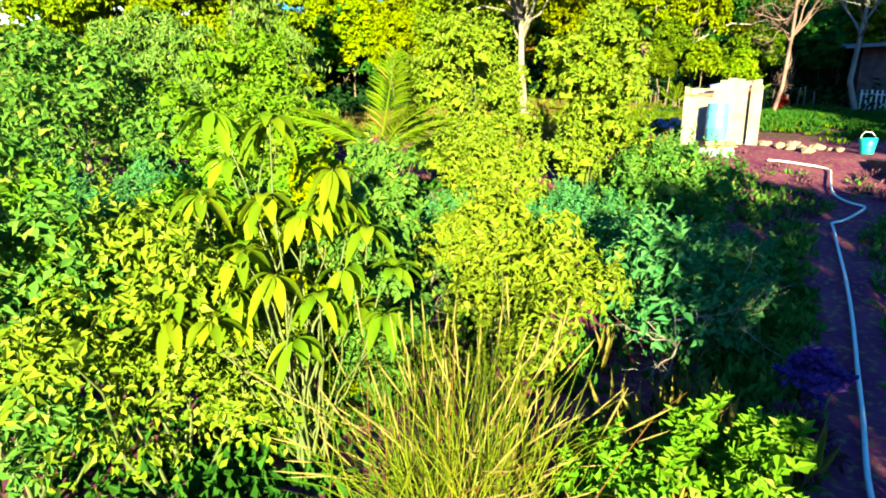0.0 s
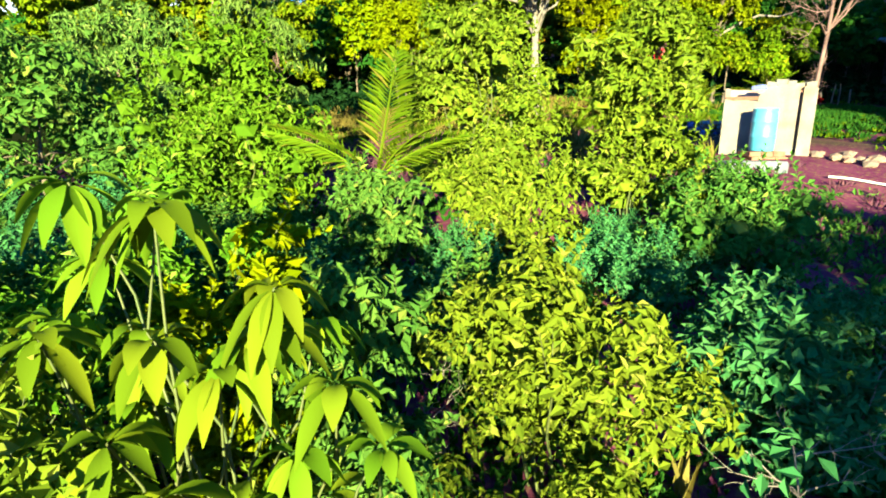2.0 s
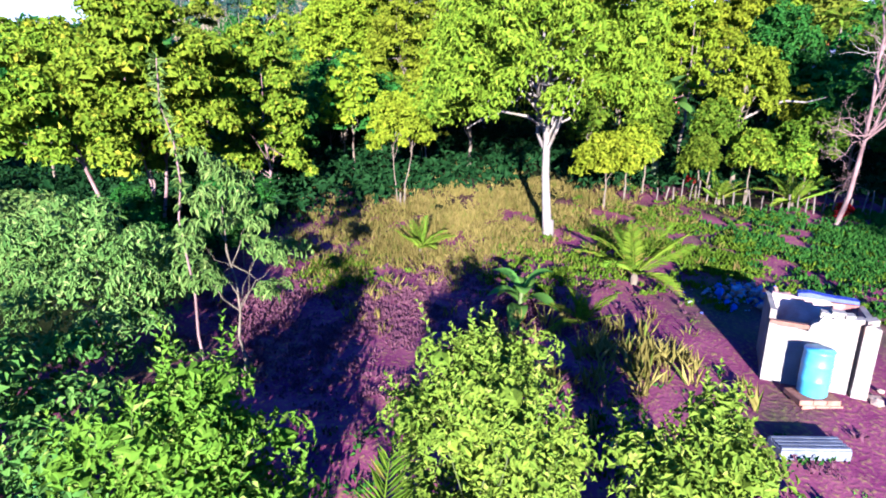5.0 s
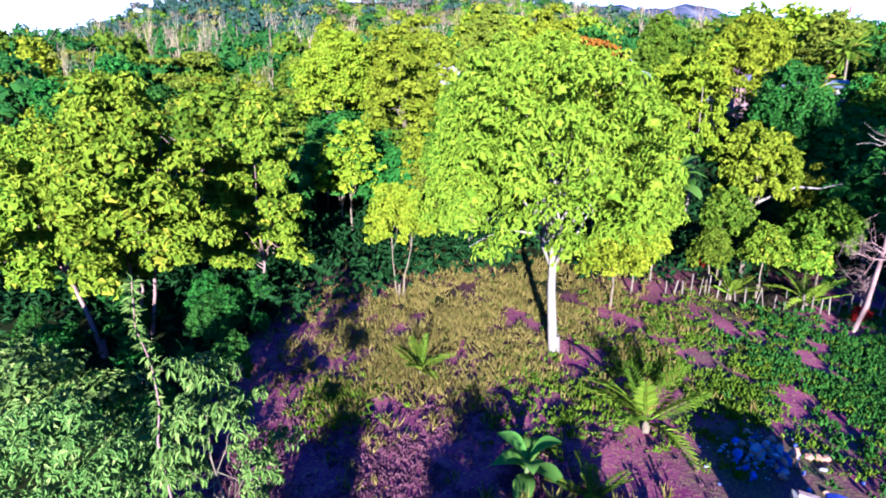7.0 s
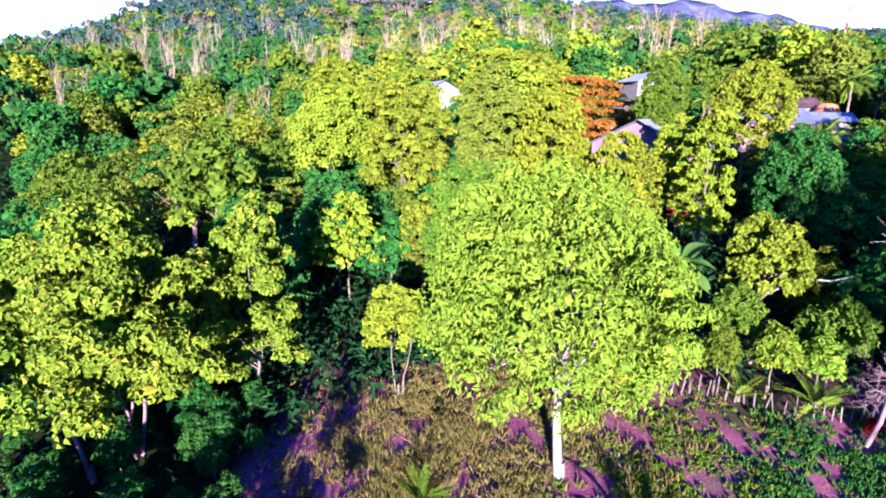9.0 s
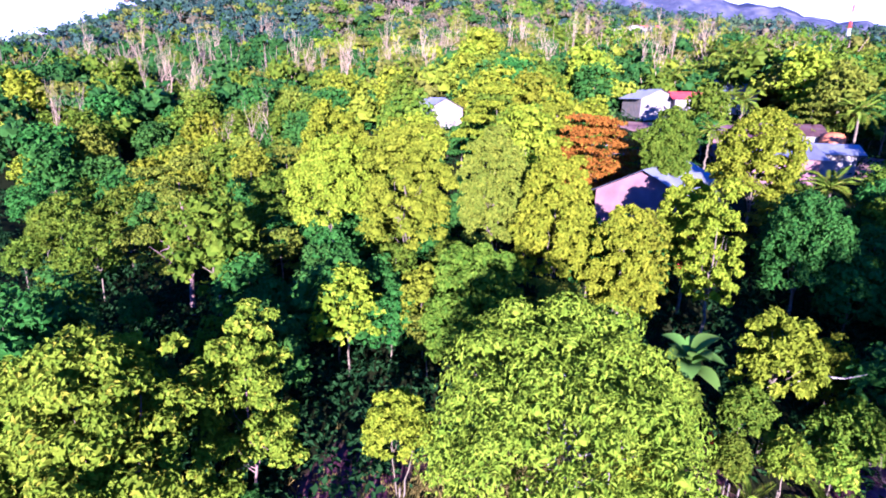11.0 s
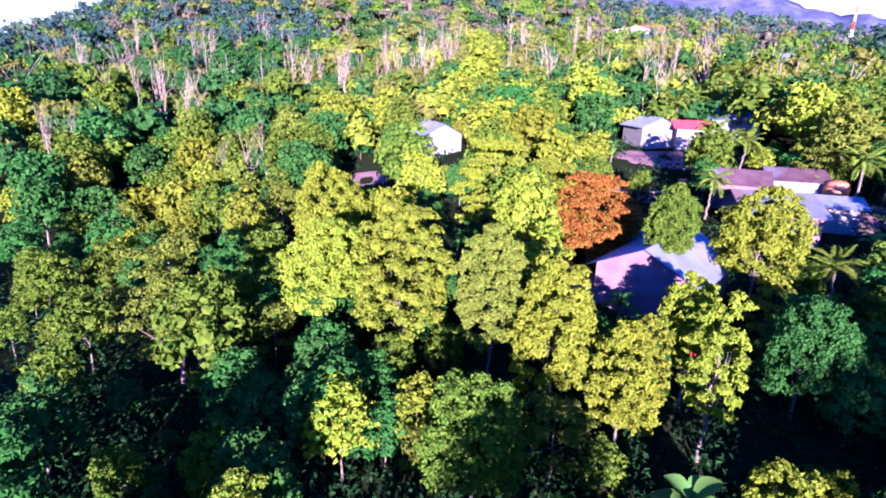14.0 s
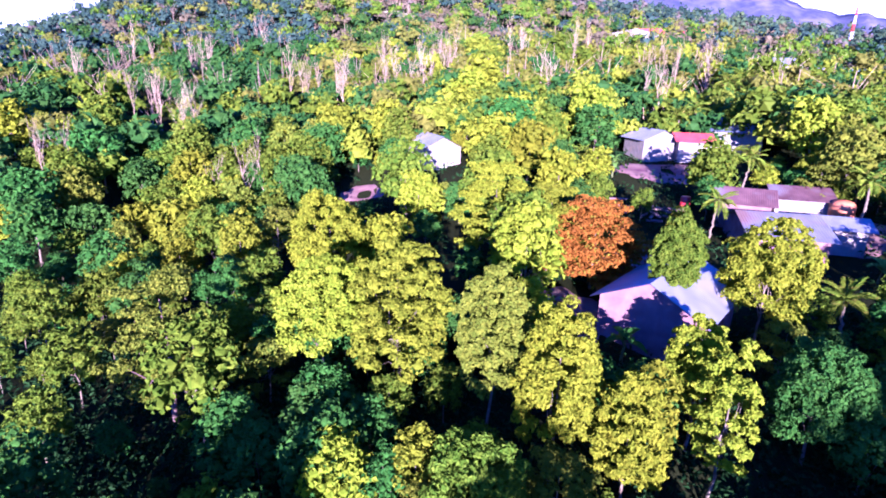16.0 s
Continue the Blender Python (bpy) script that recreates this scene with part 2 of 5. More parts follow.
def bend(rng, a, b, sag=0.0, wob=0.08, k=5):
    """A crooked line from a to b."""
    a, b = np.asarray(a, float), np.asarray(b, float)
    s = np.linspace(0, 1, k)[:, None]
    w = rng.normal(0, wob * np.linalg.norm(b - a), (k, 3)) * np.sin(math.pi * s)
    return a + (b - a) * s + w + np.array([0, 0, sag]) * np.sin(math.pi * s)


def slab(geo, lo, hi, m=None):
    """A box between two corners, turned by the matrix m."""
    lo, hi = np.minimum(lo, hi), np.maximum(lo, hi)
    v = np.array([[(lo, hi)[c >> a & 1][a] for a in range(3)] for c in range(8)], float)
    if m is not None:
        v = v @ np.array(m.to_3x3()).T + np.array(m.translation)
    geo.add(v, [[0, 2, 3, 1], [4, 5, 7, 6], [0, 1, 5, 4], [2, 6, 7, 3], [0, 4, 6, 2], [1, 3, 7, 5]])
    return geo


def part(name, geo, mat, parent, label="", smooth=False):
    ob = new(name, geo.mesh(name, mat, smooth))
    ob.parent = parent
    if label:
        tagged(ob, label)
    return ob


def thing(name, label, category, group="", at=(0, 0, 0)):
    ob = new(name)
    ob.empty_display_size = 0.2
    ob.location = at
    return tagged(ob, label, category, group)


def structure(name, geo, mat, smooth=False):
    return tagged(new(name, geo.mesh(name, mat, smooth)), kind="structure")


ICO_V = np.array([(0, 0, 1.0)] + [(0.894 * math.cos(k * math.pi / 5), 0.894 * math.sin(k * math.pi / 5), 0.447 * (1 if k % 2 == 0 else -1)) for k in range(10)] + [(0, 0, -1.0)])
ICO_F = np.array([[0, 2 * k + 1, (2 * k + 2) % 10 + 1] for k in range(5)] + [[k + 1, (k + 1) % 10 + 1, (k + 2) % 10 + 1][::1 if k % 2 else -1] for k in range(10)])


def lumps(geo, rng, blobs, share, squash=0.85):
    """The dense uneven inside of leaf clumps; blobs: rows of x, y, z, radius."""
    n = len(blobs)
    v = blobs[:, None, :3] + ICO_V[None] * (blobs[:, 3] * share)[:, None, None] * rng.uniform(0.8, 1.15, (n, 12, 1)) * np.array([1, 1, squash])
    geo.add(v.reshape(-1, 3), (np.arange(n)[:, None, None] * 12 + ICO_F[None]).reshape(-1, 3))


def clump_leaves(geo, rng, blobs, per_blob, size, aspect=0.5, droop=0.35, low=-0.25, jitter=0.4, skip=0.8, core=0.0, squash=0.82):
    """Leaves over the outside of many small rounded clumps; blobs: rows of x, y, z, radius."""
    blobs = np.asarray(blobs, float)
    if core:
        lumps(geo, rng, blobs, core, squash)
    b = np.repeat(np.arange(len(blobs)), per_blob)
    d = unit(rng.normal(0, 1, (len(b), 3)))
    d[:, 2] = np.where(d[:, 2] < low, -d[:, 2], d[:, 2])
    rad = blobs[b, 3] * rng.uniform(0.78, 1.06, len(b))
    p = blobs[b, :3] + d * rad[:, None] * np.array([1, 1, squash])
    keep = np.ones(len(p), bool)
    for c in blobs:                                   # none deep inside another clump
        keep &= np.linalg.norm((p - c[:3]) / np.array([1, 1, squash / 0.82]), axis=1) > c[3] * skip * 0.8
    keep |= rng.random(len(p)) < 0.1
    p, d = p[keep], d[keep]
    axis = np.cross(d, rng.normal(0, 1, p.shape)) + 0.35 * d + rng.normal(0, jitter * 0.4, p.shape) - np.array([0, 0, droop])
    normal = d + np.array([0, 0, 0.35]) + rng.normal(0, jitter * 0.55, p.shape)
    s = size * rng.uniform(0.65, 1.3, len(p))
    leaves(geo, p, axis, normal, s, s * aspect)


def crown_blobs(rng, radius, height, base, n_main, n_sub, r_sub, flat=0.0, tiers=0):
    """Clump centres of a crown: main boughs on an uneven egg, smaller clumps round each."""
    out, mains = [], []
    for i in range(n_main):
        a = i * 2.4 + rng.uniform(-0.5, 0.5)
        u = (i + 0.5) / n_main
        if tiers:
            u = (math.floor(u * tiers) + 0.5 + rng.uniform(-0.26, 0.26)) / tiers
        prof = math.sin(math.pi * min(1.0, 0.12 + 0.84 * u) ** (0.75 + flat)) ** 0.7
        r = radius * prof * rng.uniform(0.45, 0.95)
        c = np.array([math.cos(a) * r, math.sin(a) * r, base + height * u * (1.0 if tiers else rng.uniform(0.92, 1.05))])
        mains.append(c)
        for _ in range(n_sub):
            d = unit(rng.normal(0, 1, 3)) * np.array([1, 1, 0.12 if tiers else 0.75])
            out.append([*(c + d * radius * 0.30 * rng.uniform(0.5, 1.15)), r_sub * rng.uniform(0.7, 1.3)])
    return np.array(out), mains


def dome_blobs(rng, radius, height, base, n, r_sub):
    """Clump centres over a rounded, uneven crown, and some of them as ends of boughs."""
    i = np.arange(n)
    z = 1 - 1.5 * (i + 0.5) / n                       # from the top down past the widest part
    a = i * 2.39996 + rng.normal(0, 0.22, n)
    w = np.sqrt(np.maximum(0, 1 - z * z))
    d = np.stack([w * np.cos(a), w * np.sin(a), z], 1)
    ph = rng.uniform(0, 6.28, 4)
    lobe = 0.80 + 0.11 * np.sin(3 * d[:, 0] + ph[0]) * np.sin(3.4 * d[:, 2] + ph[1]) + 0.09 * np.sin(5 * d[:, 1] + ph[2]) + rng.normal(0, 0.05, n)
    c = d * lobe[:, None] * np.array([radius, radius, height / 1.5])
    c[:, 2] += base + height * 0.4
    size = r_sub * rng.uniform(0.75, 1.3, n)
    q = rng.permutation(n)[:n // 4]                   # clumps behind the outer ones
    mid = np.array([0, 0, base + height * 0.4])
    c, size = np.concatenate([c, mid + (c[q] - mid) * rng.uniform(0.45, 0.65, (len(q), 1))]), np.concatenate([size, size[q] * 1.35])
    return np.concatenate([c, size[:, None]], 1), list(c[rng.permutation(n)[:24]] * np.array([0.8, 0.8, 1.0]))


def tree(name, label, seed, height, radius, base, leaf, bark=BARK, trunk_r=0.12, n_main=16, n_sub=6, per=22, size=0.3,
         lean=(0, 0), flat=0.0, tiers=0, limbs=9, r_sub=0.2, aspect=0.62, droop=0.35, stems=1, core=0.62, wob=0.012, dome=True, group=""):
    """A tree at the origin: trunk with limbs, and a crown of leaf clumps."""
    rng = np.random.default_rng(seed)
    ob = thing(name, label, "tree", group)
    blobs, mains = crown_blobs(rng, radius, height - base, base, n_main, n_sub, r_sub * radius, flat, tiers)
    if dome and not tiers:
        blobs, mains = dome_blobs(rng, radius, height - base, base, n_main * n_sub, r_sub * radius)
    blobs[:, :2] += np.array(lean) * (blobs[:, 2:3] / height)
    wood = Geo()
    fork = base + (height - base) * 0.3
    trunks = []
    for s in range(stems):
        off = np.array([math.cos(s * 2.4), math.sin(s * 2.4), 0]) * (0.0 if stems == 1 else trunk_r * 2.0)
        top = np.array([lean[0] * 0.8, lean[1] * 0.8, base + (height - base) * 0.75]) + off * 9 * (stems > 1)
        pts = bend(rng, off + [0, 0, -0.25], top, 0, wob, 8)
        trunks.append(pts)
        tube(wood, pts, np.linspace(trunk_r * 1.05, trunk_r * 0.2, 8) * (1 if s == 0 else 0.75), 8)
    tube(wood, [[0, 0, -0.3], [0, 0, 0.05], [0, 0, 0.5]], [trunk_r * 1.5, trunk_r * 1.22, trunk_r * 1.0], 8)
    boughs = []
    for c in mains[:limbs]:
        z0 = rng.uniform(base * 0.8, fork)
        pts = trunks[rng.integers(0, stems)]
        a = np.array([np.interp(z0, pts[:, 2], pts[:, i]) for i in range(3)])
        c = c + np.array([lean[0], lean[1], 0]) * c[2] / height
        boughs.append(wood if group else Geo())
        tube(boughs[-1], bend(rng, a, a + (c - a) * 0.8, 0.05 * radius, 0.06), np.linspace(trunk_r * 0.42, trunk_r * 0.08, 5), 5)
    trunk = part("trunk", wood, bark, ob, smooth=True)
    for g in [] if group else boughs:
        part("limb", g, bark, trunk, smooth=True)
    crown = Geo()
    clump_leaves(crown, rng, blobs, per, size, aspect, droop, core=core, squash=0.34 if tiers else 0.82)
    part("crown", crown, LEAF[leaf], ob)
    return ob


def bare_tree(name, label, seed, height, spread, trunk_r, levels=3, bark=BARK_PINK, group=""):
    """A leafless tree: a trunk, and each main bough with its twigs a part."""
    rng = np.random.default_rng(seed)
    ob = thing(name, label, "tree", group)

    def grow(geo, a, d, length, r, lev):
        pts = bend(rng, a, a + d * length, 0, 0.06, 5)
        tube(geo, pts, np.linspace(r, r * 0.45, 5), 6 if lev < 2 else 3)
        if lev >= levels:
            return
        for _ in range(5 if lev else 9):
            s = rng.uniform(0.35, 1.0)
            k = pts[min(4, int(s * 4.99))]
            nd = unit(d * 0.65 + rng.normal(0, spread, 3) + np.array([0, 0, 0.15]))
            g = geo if lev else Geo()
            grow(g, k, nd, length * rng.uniform(0.35, 0.6), r * 0.45, lev + 1)
            if not lev:
                part("branch", g, bark, ob)

    stem = Geo()
    grow(stem, np.array([0, 0, -0.2]), unit(np.array([rng.normal(0, 0.05), rng.normal(0, 0.05), 1])), height * 0.72, trunk_r, 0)
    part("trunk", stem, bark, ob, smooth=True)
    return ob


def frond_mesh(seed, length, leaflets, leaflet_len, droop, width=0.035, mat=None):
    """One feather palm leaf along +y from the origin: rib and paired leaflets."""
    rng = np.random.default_rng(seed)
    g = Geo()
    s = np.linspace(0, 1, 9)
    rib = np.stack([0 * s, s * length, -droop * length * s ** 2.2], 1)
    tube(g, rib, np.linspace(0.018, 0.004, 9) * length / 1.5, 4)
    u = np.linspace(0.14, 0.99, leaflets)
    at = np.stack([0 * u, u * length, -droop * length * u ** 2.2], 1)
    ll = leaflet_len * np.sin(math.pi * (0.12 + 0.8 * u)) ** 0.7
    for sgn in (-1, 1):
        ax = np.stack([np.full_like(u, sgn * 1.0), 0.55 + 0.5 * u, 0.22 - 0.35 * u], 1) + rng.normal(0, 0.07, (leaflets, 3))
        leaves(g, at, ax, np.array([0, 0, 1.0]) + rng.normal(0, 0.2, (leaflets, 3)), ll * rng.uniform(0.85, 1.1, leaflets), width, 0.3)
    return g.mesh("frond", mat or LEAF["palm"])


def palm(name, label, seed, trunk_h, n, meshes, trunk_r=0.12, lift=(10, 75), group=""):
    """A palm: ringed trunk and a head of fronds, each a part."""
    rng = np.random.default_rng(seed)
    ob = thing(name, label, "palm", group)
    g = Geo()
    pts = bend(rng, (0, 0, -0.2), (rng.normal(0, 0.06) * trunk_h, rng.normal(0, 0.06) * trunk_h, trunk_h), 0, 0.02, 14)
    tube(g, pts, np.linspace(trunk_r * 1.2, trunk_r * 0.8, 14) * (1 + 0.08 * (np.arange(14) % 2)), 8)
    part("trunk", g, BARK, ob, smooth=True)
    for i in range(n):
        f = new("frond", meshes[i % len(meshes)])
        f.parent = ob
        el = lift[1] - (lift[1] - lift[0]) * (i / max(1, n - 1)) + rng.uniform(-6, 6)
        f.matrix_basis = Matrix.Translation(pts[-1]) @ pose(0, 0, 0, 0, 0, i * 137.5 + rng.uniform(-15, 15)) @ pose(0, 0, 0, el, rng.uniform(-12, 12), 0)
    return ob


def scatter(ob, x, y, s=1.0, turn=0.0, dz=0.0):
    """A copy of a plant, standing on the ground at x, y."""
    return copy_thing(ob, pose(x, y, float(land(x, y)) + dz, 0, 0, turn) @ Matrix.Scale(s, 4))


def put(ob, x, y, turn=0.0, s=1.0, dz=0.0):
    """Stands the thing itself on the ground."""
    ob.matrix_basis = pose(x, y, float(land(x, y)) + dz, 0, 0, turn) @ Matrix.Scale(s, 4)
    return ob


# ---- the ground: one sheet to the horizon, and far mountains painted haze blue ----
def axis_steps(lo, hi, fine, growth):
    out, v, s = [0.0], 0.0, fine
    while v < hi:
        v += s
        s *= growth
        out.append(v)
    neg, v, s = [], 0.0, fine
    while v > lo:
        v -= s
        s *= growth
        neg.append(v)
    return np.array(neg[::-1] + out)


def ground_material():
    """Red-brown soil with straw litter and patches of low green, by noise; shade painted under the trees."""
    m, nt, p = material("soil_and_weeds")
    big, mid, fine = noise_of(nt, 0.22, 4.0), noise_of(nt, 1.6, 5.0), noise_of(nt, 14.0, 4.0)
    soil = mixed(nt, ramp(nt, mid, 0.3, 0.7), (0.085, 0.016, 0.055), (0.15, 0.044, 0.08))
    soil = mixed(nt, ramp(nt, fine, 0.52, 0.72), soil, (0.172, 0.112, 0.0528))
    green = mixed(nt, ramp(nt, fine, 0.3, 0.7), (0.0132, 0.0396, 0.0099), (0.0396, 0.0792, 0.0132))
    col = mixed(nt, ramp(nt, big, 0.58, 0.72), soil, green)
    tc = nt.nodes.new("ShaderNodeTexCoord")              # leaf litter under the woods, near black for painted shade
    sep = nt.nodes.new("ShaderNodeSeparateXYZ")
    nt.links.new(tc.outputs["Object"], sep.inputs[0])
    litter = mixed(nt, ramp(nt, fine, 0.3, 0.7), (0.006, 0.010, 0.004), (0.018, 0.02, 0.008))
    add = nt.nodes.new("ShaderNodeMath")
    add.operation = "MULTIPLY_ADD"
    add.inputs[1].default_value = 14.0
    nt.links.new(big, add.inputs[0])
    west_shade = nt.nodes.new("ShaderNodeMapRange")            # shade under the broad trees, low side, painted as dark litter
    west_shade.inputs[1].default_value, west_shade.inputs[2].default_value, west_shade.inputs[4].default_value = -4.5, -8.5, 13.0
    nt.links.new(sep.outputs[0], west_shade.inputs[0])
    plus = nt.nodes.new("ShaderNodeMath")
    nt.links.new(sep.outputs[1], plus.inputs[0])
    nt.links.new(west_shade.outputs[0], plus.inputs[1])
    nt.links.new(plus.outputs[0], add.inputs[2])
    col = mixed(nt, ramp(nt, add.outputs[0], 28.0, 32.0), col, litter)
    nt.links.new(col, p.inputs["Base Color"])
    p.inputs["Roughness"].default_value, p.inputs["Specular IOR Level"].default_value = 0.95, 0.0
    bumped(nt, p, fine, 0.4, 0.05)
    return m


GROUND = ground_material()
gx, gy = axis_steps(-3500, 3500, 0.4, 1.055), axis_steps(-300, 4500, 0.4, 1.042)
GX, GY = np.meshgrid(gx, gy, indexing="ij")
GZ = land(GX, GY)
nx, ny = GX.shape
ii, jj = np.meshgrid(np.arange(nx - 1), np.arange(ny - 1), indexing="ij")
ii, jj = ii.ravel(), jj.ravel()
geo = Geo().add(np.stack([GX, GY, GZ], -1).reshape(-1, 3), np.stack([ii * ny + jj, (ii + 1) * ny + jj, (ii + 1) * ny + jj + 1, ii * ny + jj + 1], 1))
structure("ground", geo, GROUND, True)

# mountains behind the woods, distance haze put into their blue-violet colour
geo = Geo()
bb = np.radians(np.linspace(-75, 75, 240))
deg = np.degrees(bb)
ridge = 15 + 2200 * np.tan(np.radians(np.interp(deg, [-75, -30, -14, 0, 13.6, 23.6, 31, 37.5, 48, 75], [1.0, 2.0, 6.0, 8.5, 9.6, 9.2, 7.3, 5.8, 4.6, 4.0])))
ridge = ridge + 7 * np.sin(deg * 0.9) + 4 * np.sin(deg * 2.3 + 1) + 2 * np.sin(deg * 5.1)
rows = []
for k, (dist, f) in enumerate(((1500, -0.1), (1650, 0.25), (1850, 0.6), (2050, 0.9), (2200, 1.0), (2600, -0.1))):
    wob = 1 + 0.025 * np.sin(deg * 1.7 + k) * (0 < f < 1)
    rows.append(np.stack([np.sin(bb) * dist, np.cos(bb) * dist, ridge * f * wob], 1))
nb = len(bb)
i, j = np.meshgrid(np.arange(5), np.arange(nb - 1), indexing="ij")
i, j = i.ravel(), j.ravel()
geo.add(np.concatenate(rows), np.stack([i * nb + j, i * nb + j + 1, (i + 1) * nb + j + 1, (i + 1) * nb + j], 1))
MOUNTAIN = plain_material("hazed_far_slopes", (0.03, 0.035, 0.07), (0.075, 0.075, 0.115), 0.03, 0.95, 0.0, stain=(0.13, 0.12, 0.15), fine=0.16)
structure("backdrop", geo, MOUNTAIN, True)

# glowing sheet low over the horizon, standing in for the bright hazy sky
haze = bpy.data.materials.new("glowing_sky_sheet")
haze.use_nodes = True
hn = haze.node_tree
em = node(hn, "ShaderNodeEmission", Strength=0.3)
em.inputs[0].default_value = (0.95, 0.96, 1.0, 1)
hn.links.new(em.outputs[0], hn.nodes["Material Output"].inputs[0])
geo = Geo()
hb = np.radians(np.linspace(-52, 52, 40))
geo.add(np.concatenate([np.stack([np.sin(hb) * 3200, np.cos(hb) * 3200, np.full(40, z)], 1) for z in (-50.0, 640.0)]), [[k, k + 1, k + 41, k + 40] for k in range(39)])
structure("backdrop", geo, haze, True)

# ---- the trees that stand out ----
big = tree("white_trunk_tree", "tall green tree with a pale straight trunk in the clearing", 3, 8.5, 3.5, 2.8, "light", BARK_PALE, 0.14, 60, 5, 100, 0.15, lean=(-0.7, 0), limbs=22, r_sub=0.13, aspect=0.45, droop=0.7, core=0.32, wob=0.003)
put(big, 2.85, 19.0)
g = Geo()
tube(g, [[-0.25, 0, 3.1], [-0.8, -0.1, 3.45], [-1.5, -0.2, 3.57], [-2.1, -0.25, 3.35], [-2.5, -0.3, 3.1]], [0.05, 0.042, 0.034, 0.024, 0.012], 6)
part("limb", g, BARK_PALE, big, "bare pale sideways bough", smooth=True)

for spec in (
    # name, label, seed, x, y, height, radius, crown base, leaf, settings
    ("broad_tree", "broad bright green tree on several bare stems", 11, -9.3, 20.0, 6.9, 2.9, 2.8, "leafy", dict(stems=4, trunk_r=0.06, n_main=32, n_sub=7, per=90, size=0.17, r_sub=0.13, limbs=14, bark=BARK_PINK, dome=False)),
    ("leaning_tree", "leafy bright green tree with a leaning pale trunk", 12, -10.0, 19.0, 5.8, 2.7, 2.5, "leafy", dict(lean=(-2.8, 1.6), trunk_r=0.075, n_main=28, n_sub=7, per=90, size=0.17, r_sub=0.13, limbs=14, bark=BARK_PINK, dome=False)),
    ("slender_tree", "slender yellow-green tree at the edge of the clearing", 13, -6.6, 22.6, 6.2, 1.8, 1.2, "leafy", dict(trunk_r=0.05, n_main=22, n_sub=5, per=80, size=0.17, bark=BARK_PINK, dome=False)),
    ("young_tree", "young light green tree on thin twin stems", 14, -1.85, 22.6, 4.0, 1.15, 1.9, "lime", dict(stems=2, trunk_r=0.035, n_main=12, n_sub=5, per=46, size=0.16)),
    ("tall_tree", "tall yellow-green forest tree", 21, -8.1, 46.0, 9.7, 2.7, 4.0, "lime", {}),
    ("round_tree", "rounded bright green tree with a bare forked trunk", 22, -6.8, 37.0, 9.2, 2.4, 4.2, "lime", dict(trunk_r=0.1)),
    ("olive_tree", "large olive-green tree with a dense crown", 23, -2.8, 37.0, 9.8, 2.9, 2.2, "olive", dict(n_main=26)),
    ("pale_crown_tree", "pale green tree with open clumps of leaves", 24, 1.9, 34.0, 9.3, 1.7, 3.0, "grey", {}),
    ("forest_tree", "bright green tree with a rounded crown", 25, 4.5, 31.5, 8.9, 1.8, 2.5, "lime", {}),
    ("yellow_tree", "narrow yellow-green tree in full sun", 26, 7.2, 30.0, 7.3, 1.5, 1.8, "lime", dict(n_main=20)),
    ("upright_tree", "upright yellow-green tree near the house", 27, 11.7, 33.8, 7.0, 1.6, 1.8, "lime", {}),
    ("thin_crown_tree", "yellow-green tree with bare twigs at its top", 28, 11.5, 30.8, 8.1, 1.35, 2.0, "lime", dict(n_main=14)),
    ("dark_tree", "dark green shaded tree behind the clearing", 29, 0.8, 27.5, 6.5, 2.1, 1.6, "mid", {}),
    ("terraced_tree", "light green tree with flat spreading tiers of branches", 30, 3.4, 50.5, 8.5, 3.2, 1.6, "lime", dict(tiers=6, n_main=40, size=0.2)),
    ("terraced_tree", "orange-brown tree with flat spreading tiers of branches", 31, 10.4, 48.0, 6.6, 3.6, 1.0, "rust", dict(tiers=8, n_main=60, n_sub=5, size=0.2)),
    ("terraced_tree", "brownish green tree with flat spreading tiers of branches", 32, 7.4, 49.5, 7.4, 2.8, 1.4, "olive", dict(tiers=5, n_main=34, size=0.2)),
    ("house_tree", "blue-green tree standing in front of the house", 33, 13.2, 41.0, 7.6, 1.5, 3.2, "mid", {}),
    ("garden_tree", "spreading bright green tree beside the village roofs", 34, 18.6, 40.8, 8.2, 2.7, 2.6, "lime", {}),
    ("edge_tree", "dark green tree at the edge of the village", 35, 17.0, 33.0, 6.4, 2.1, 1.6, "deep", {}),
    ("grey_tree", "tall grey-green tree with hanging creepers and layered boughs", 36, -15.4, 37.5, 9.6, 2.9, 2.8, "grey", dict(tiers=5, n_main=30, trunk_r=0.16, bark=BARK_PINK)),
    ("crooked_tree", "yellowish tree with a bare pale bough", 37, 11.0, 24.5, 5.5, 1.5, 2.6, "olive", dict(trunk_r=0.09, n_main=12)),
):
    name, label, seed, x, y, h, r, base, leaf, opts = spec
    o = dict(trunk_r=0.085, n_main=34, n_sub=4, per=54, size=0.2, limbs=10, r_sub=0.15, aspect=0.75)
    o.update(opts)
    ob = put(tree(name, label, seed, h, r, base, leaf, **o), x, y)
    if name == "crooked_tree":
        g = Geo()
        tube(g, [[0.1, 0, 2.7], [0.8, -0.1, 3.1], [1.4, -0.2, 3.35], [2.2, -0.25, 3.3], [2.9, -0.3, 3.5]], [0.06, 0.05, 0.042, 0.03, 0.012], 6)
        part("limb", g, BARK_PALE, ob, "bare pale bough", smooth=True)

dead = bare_tree("bare_tree", "leafless grey-pink tree with fine spreading twigs", 44, 7.2, 0.5, 0.085, 4)
put(dead, 12.2, 20.3)

put(bare_tree("bare_tree", "pale leafless tree beside the dark hut", 46, 8.0, 0.4, 0.11, 3, BARK_PALE), 15.6, 20.6)

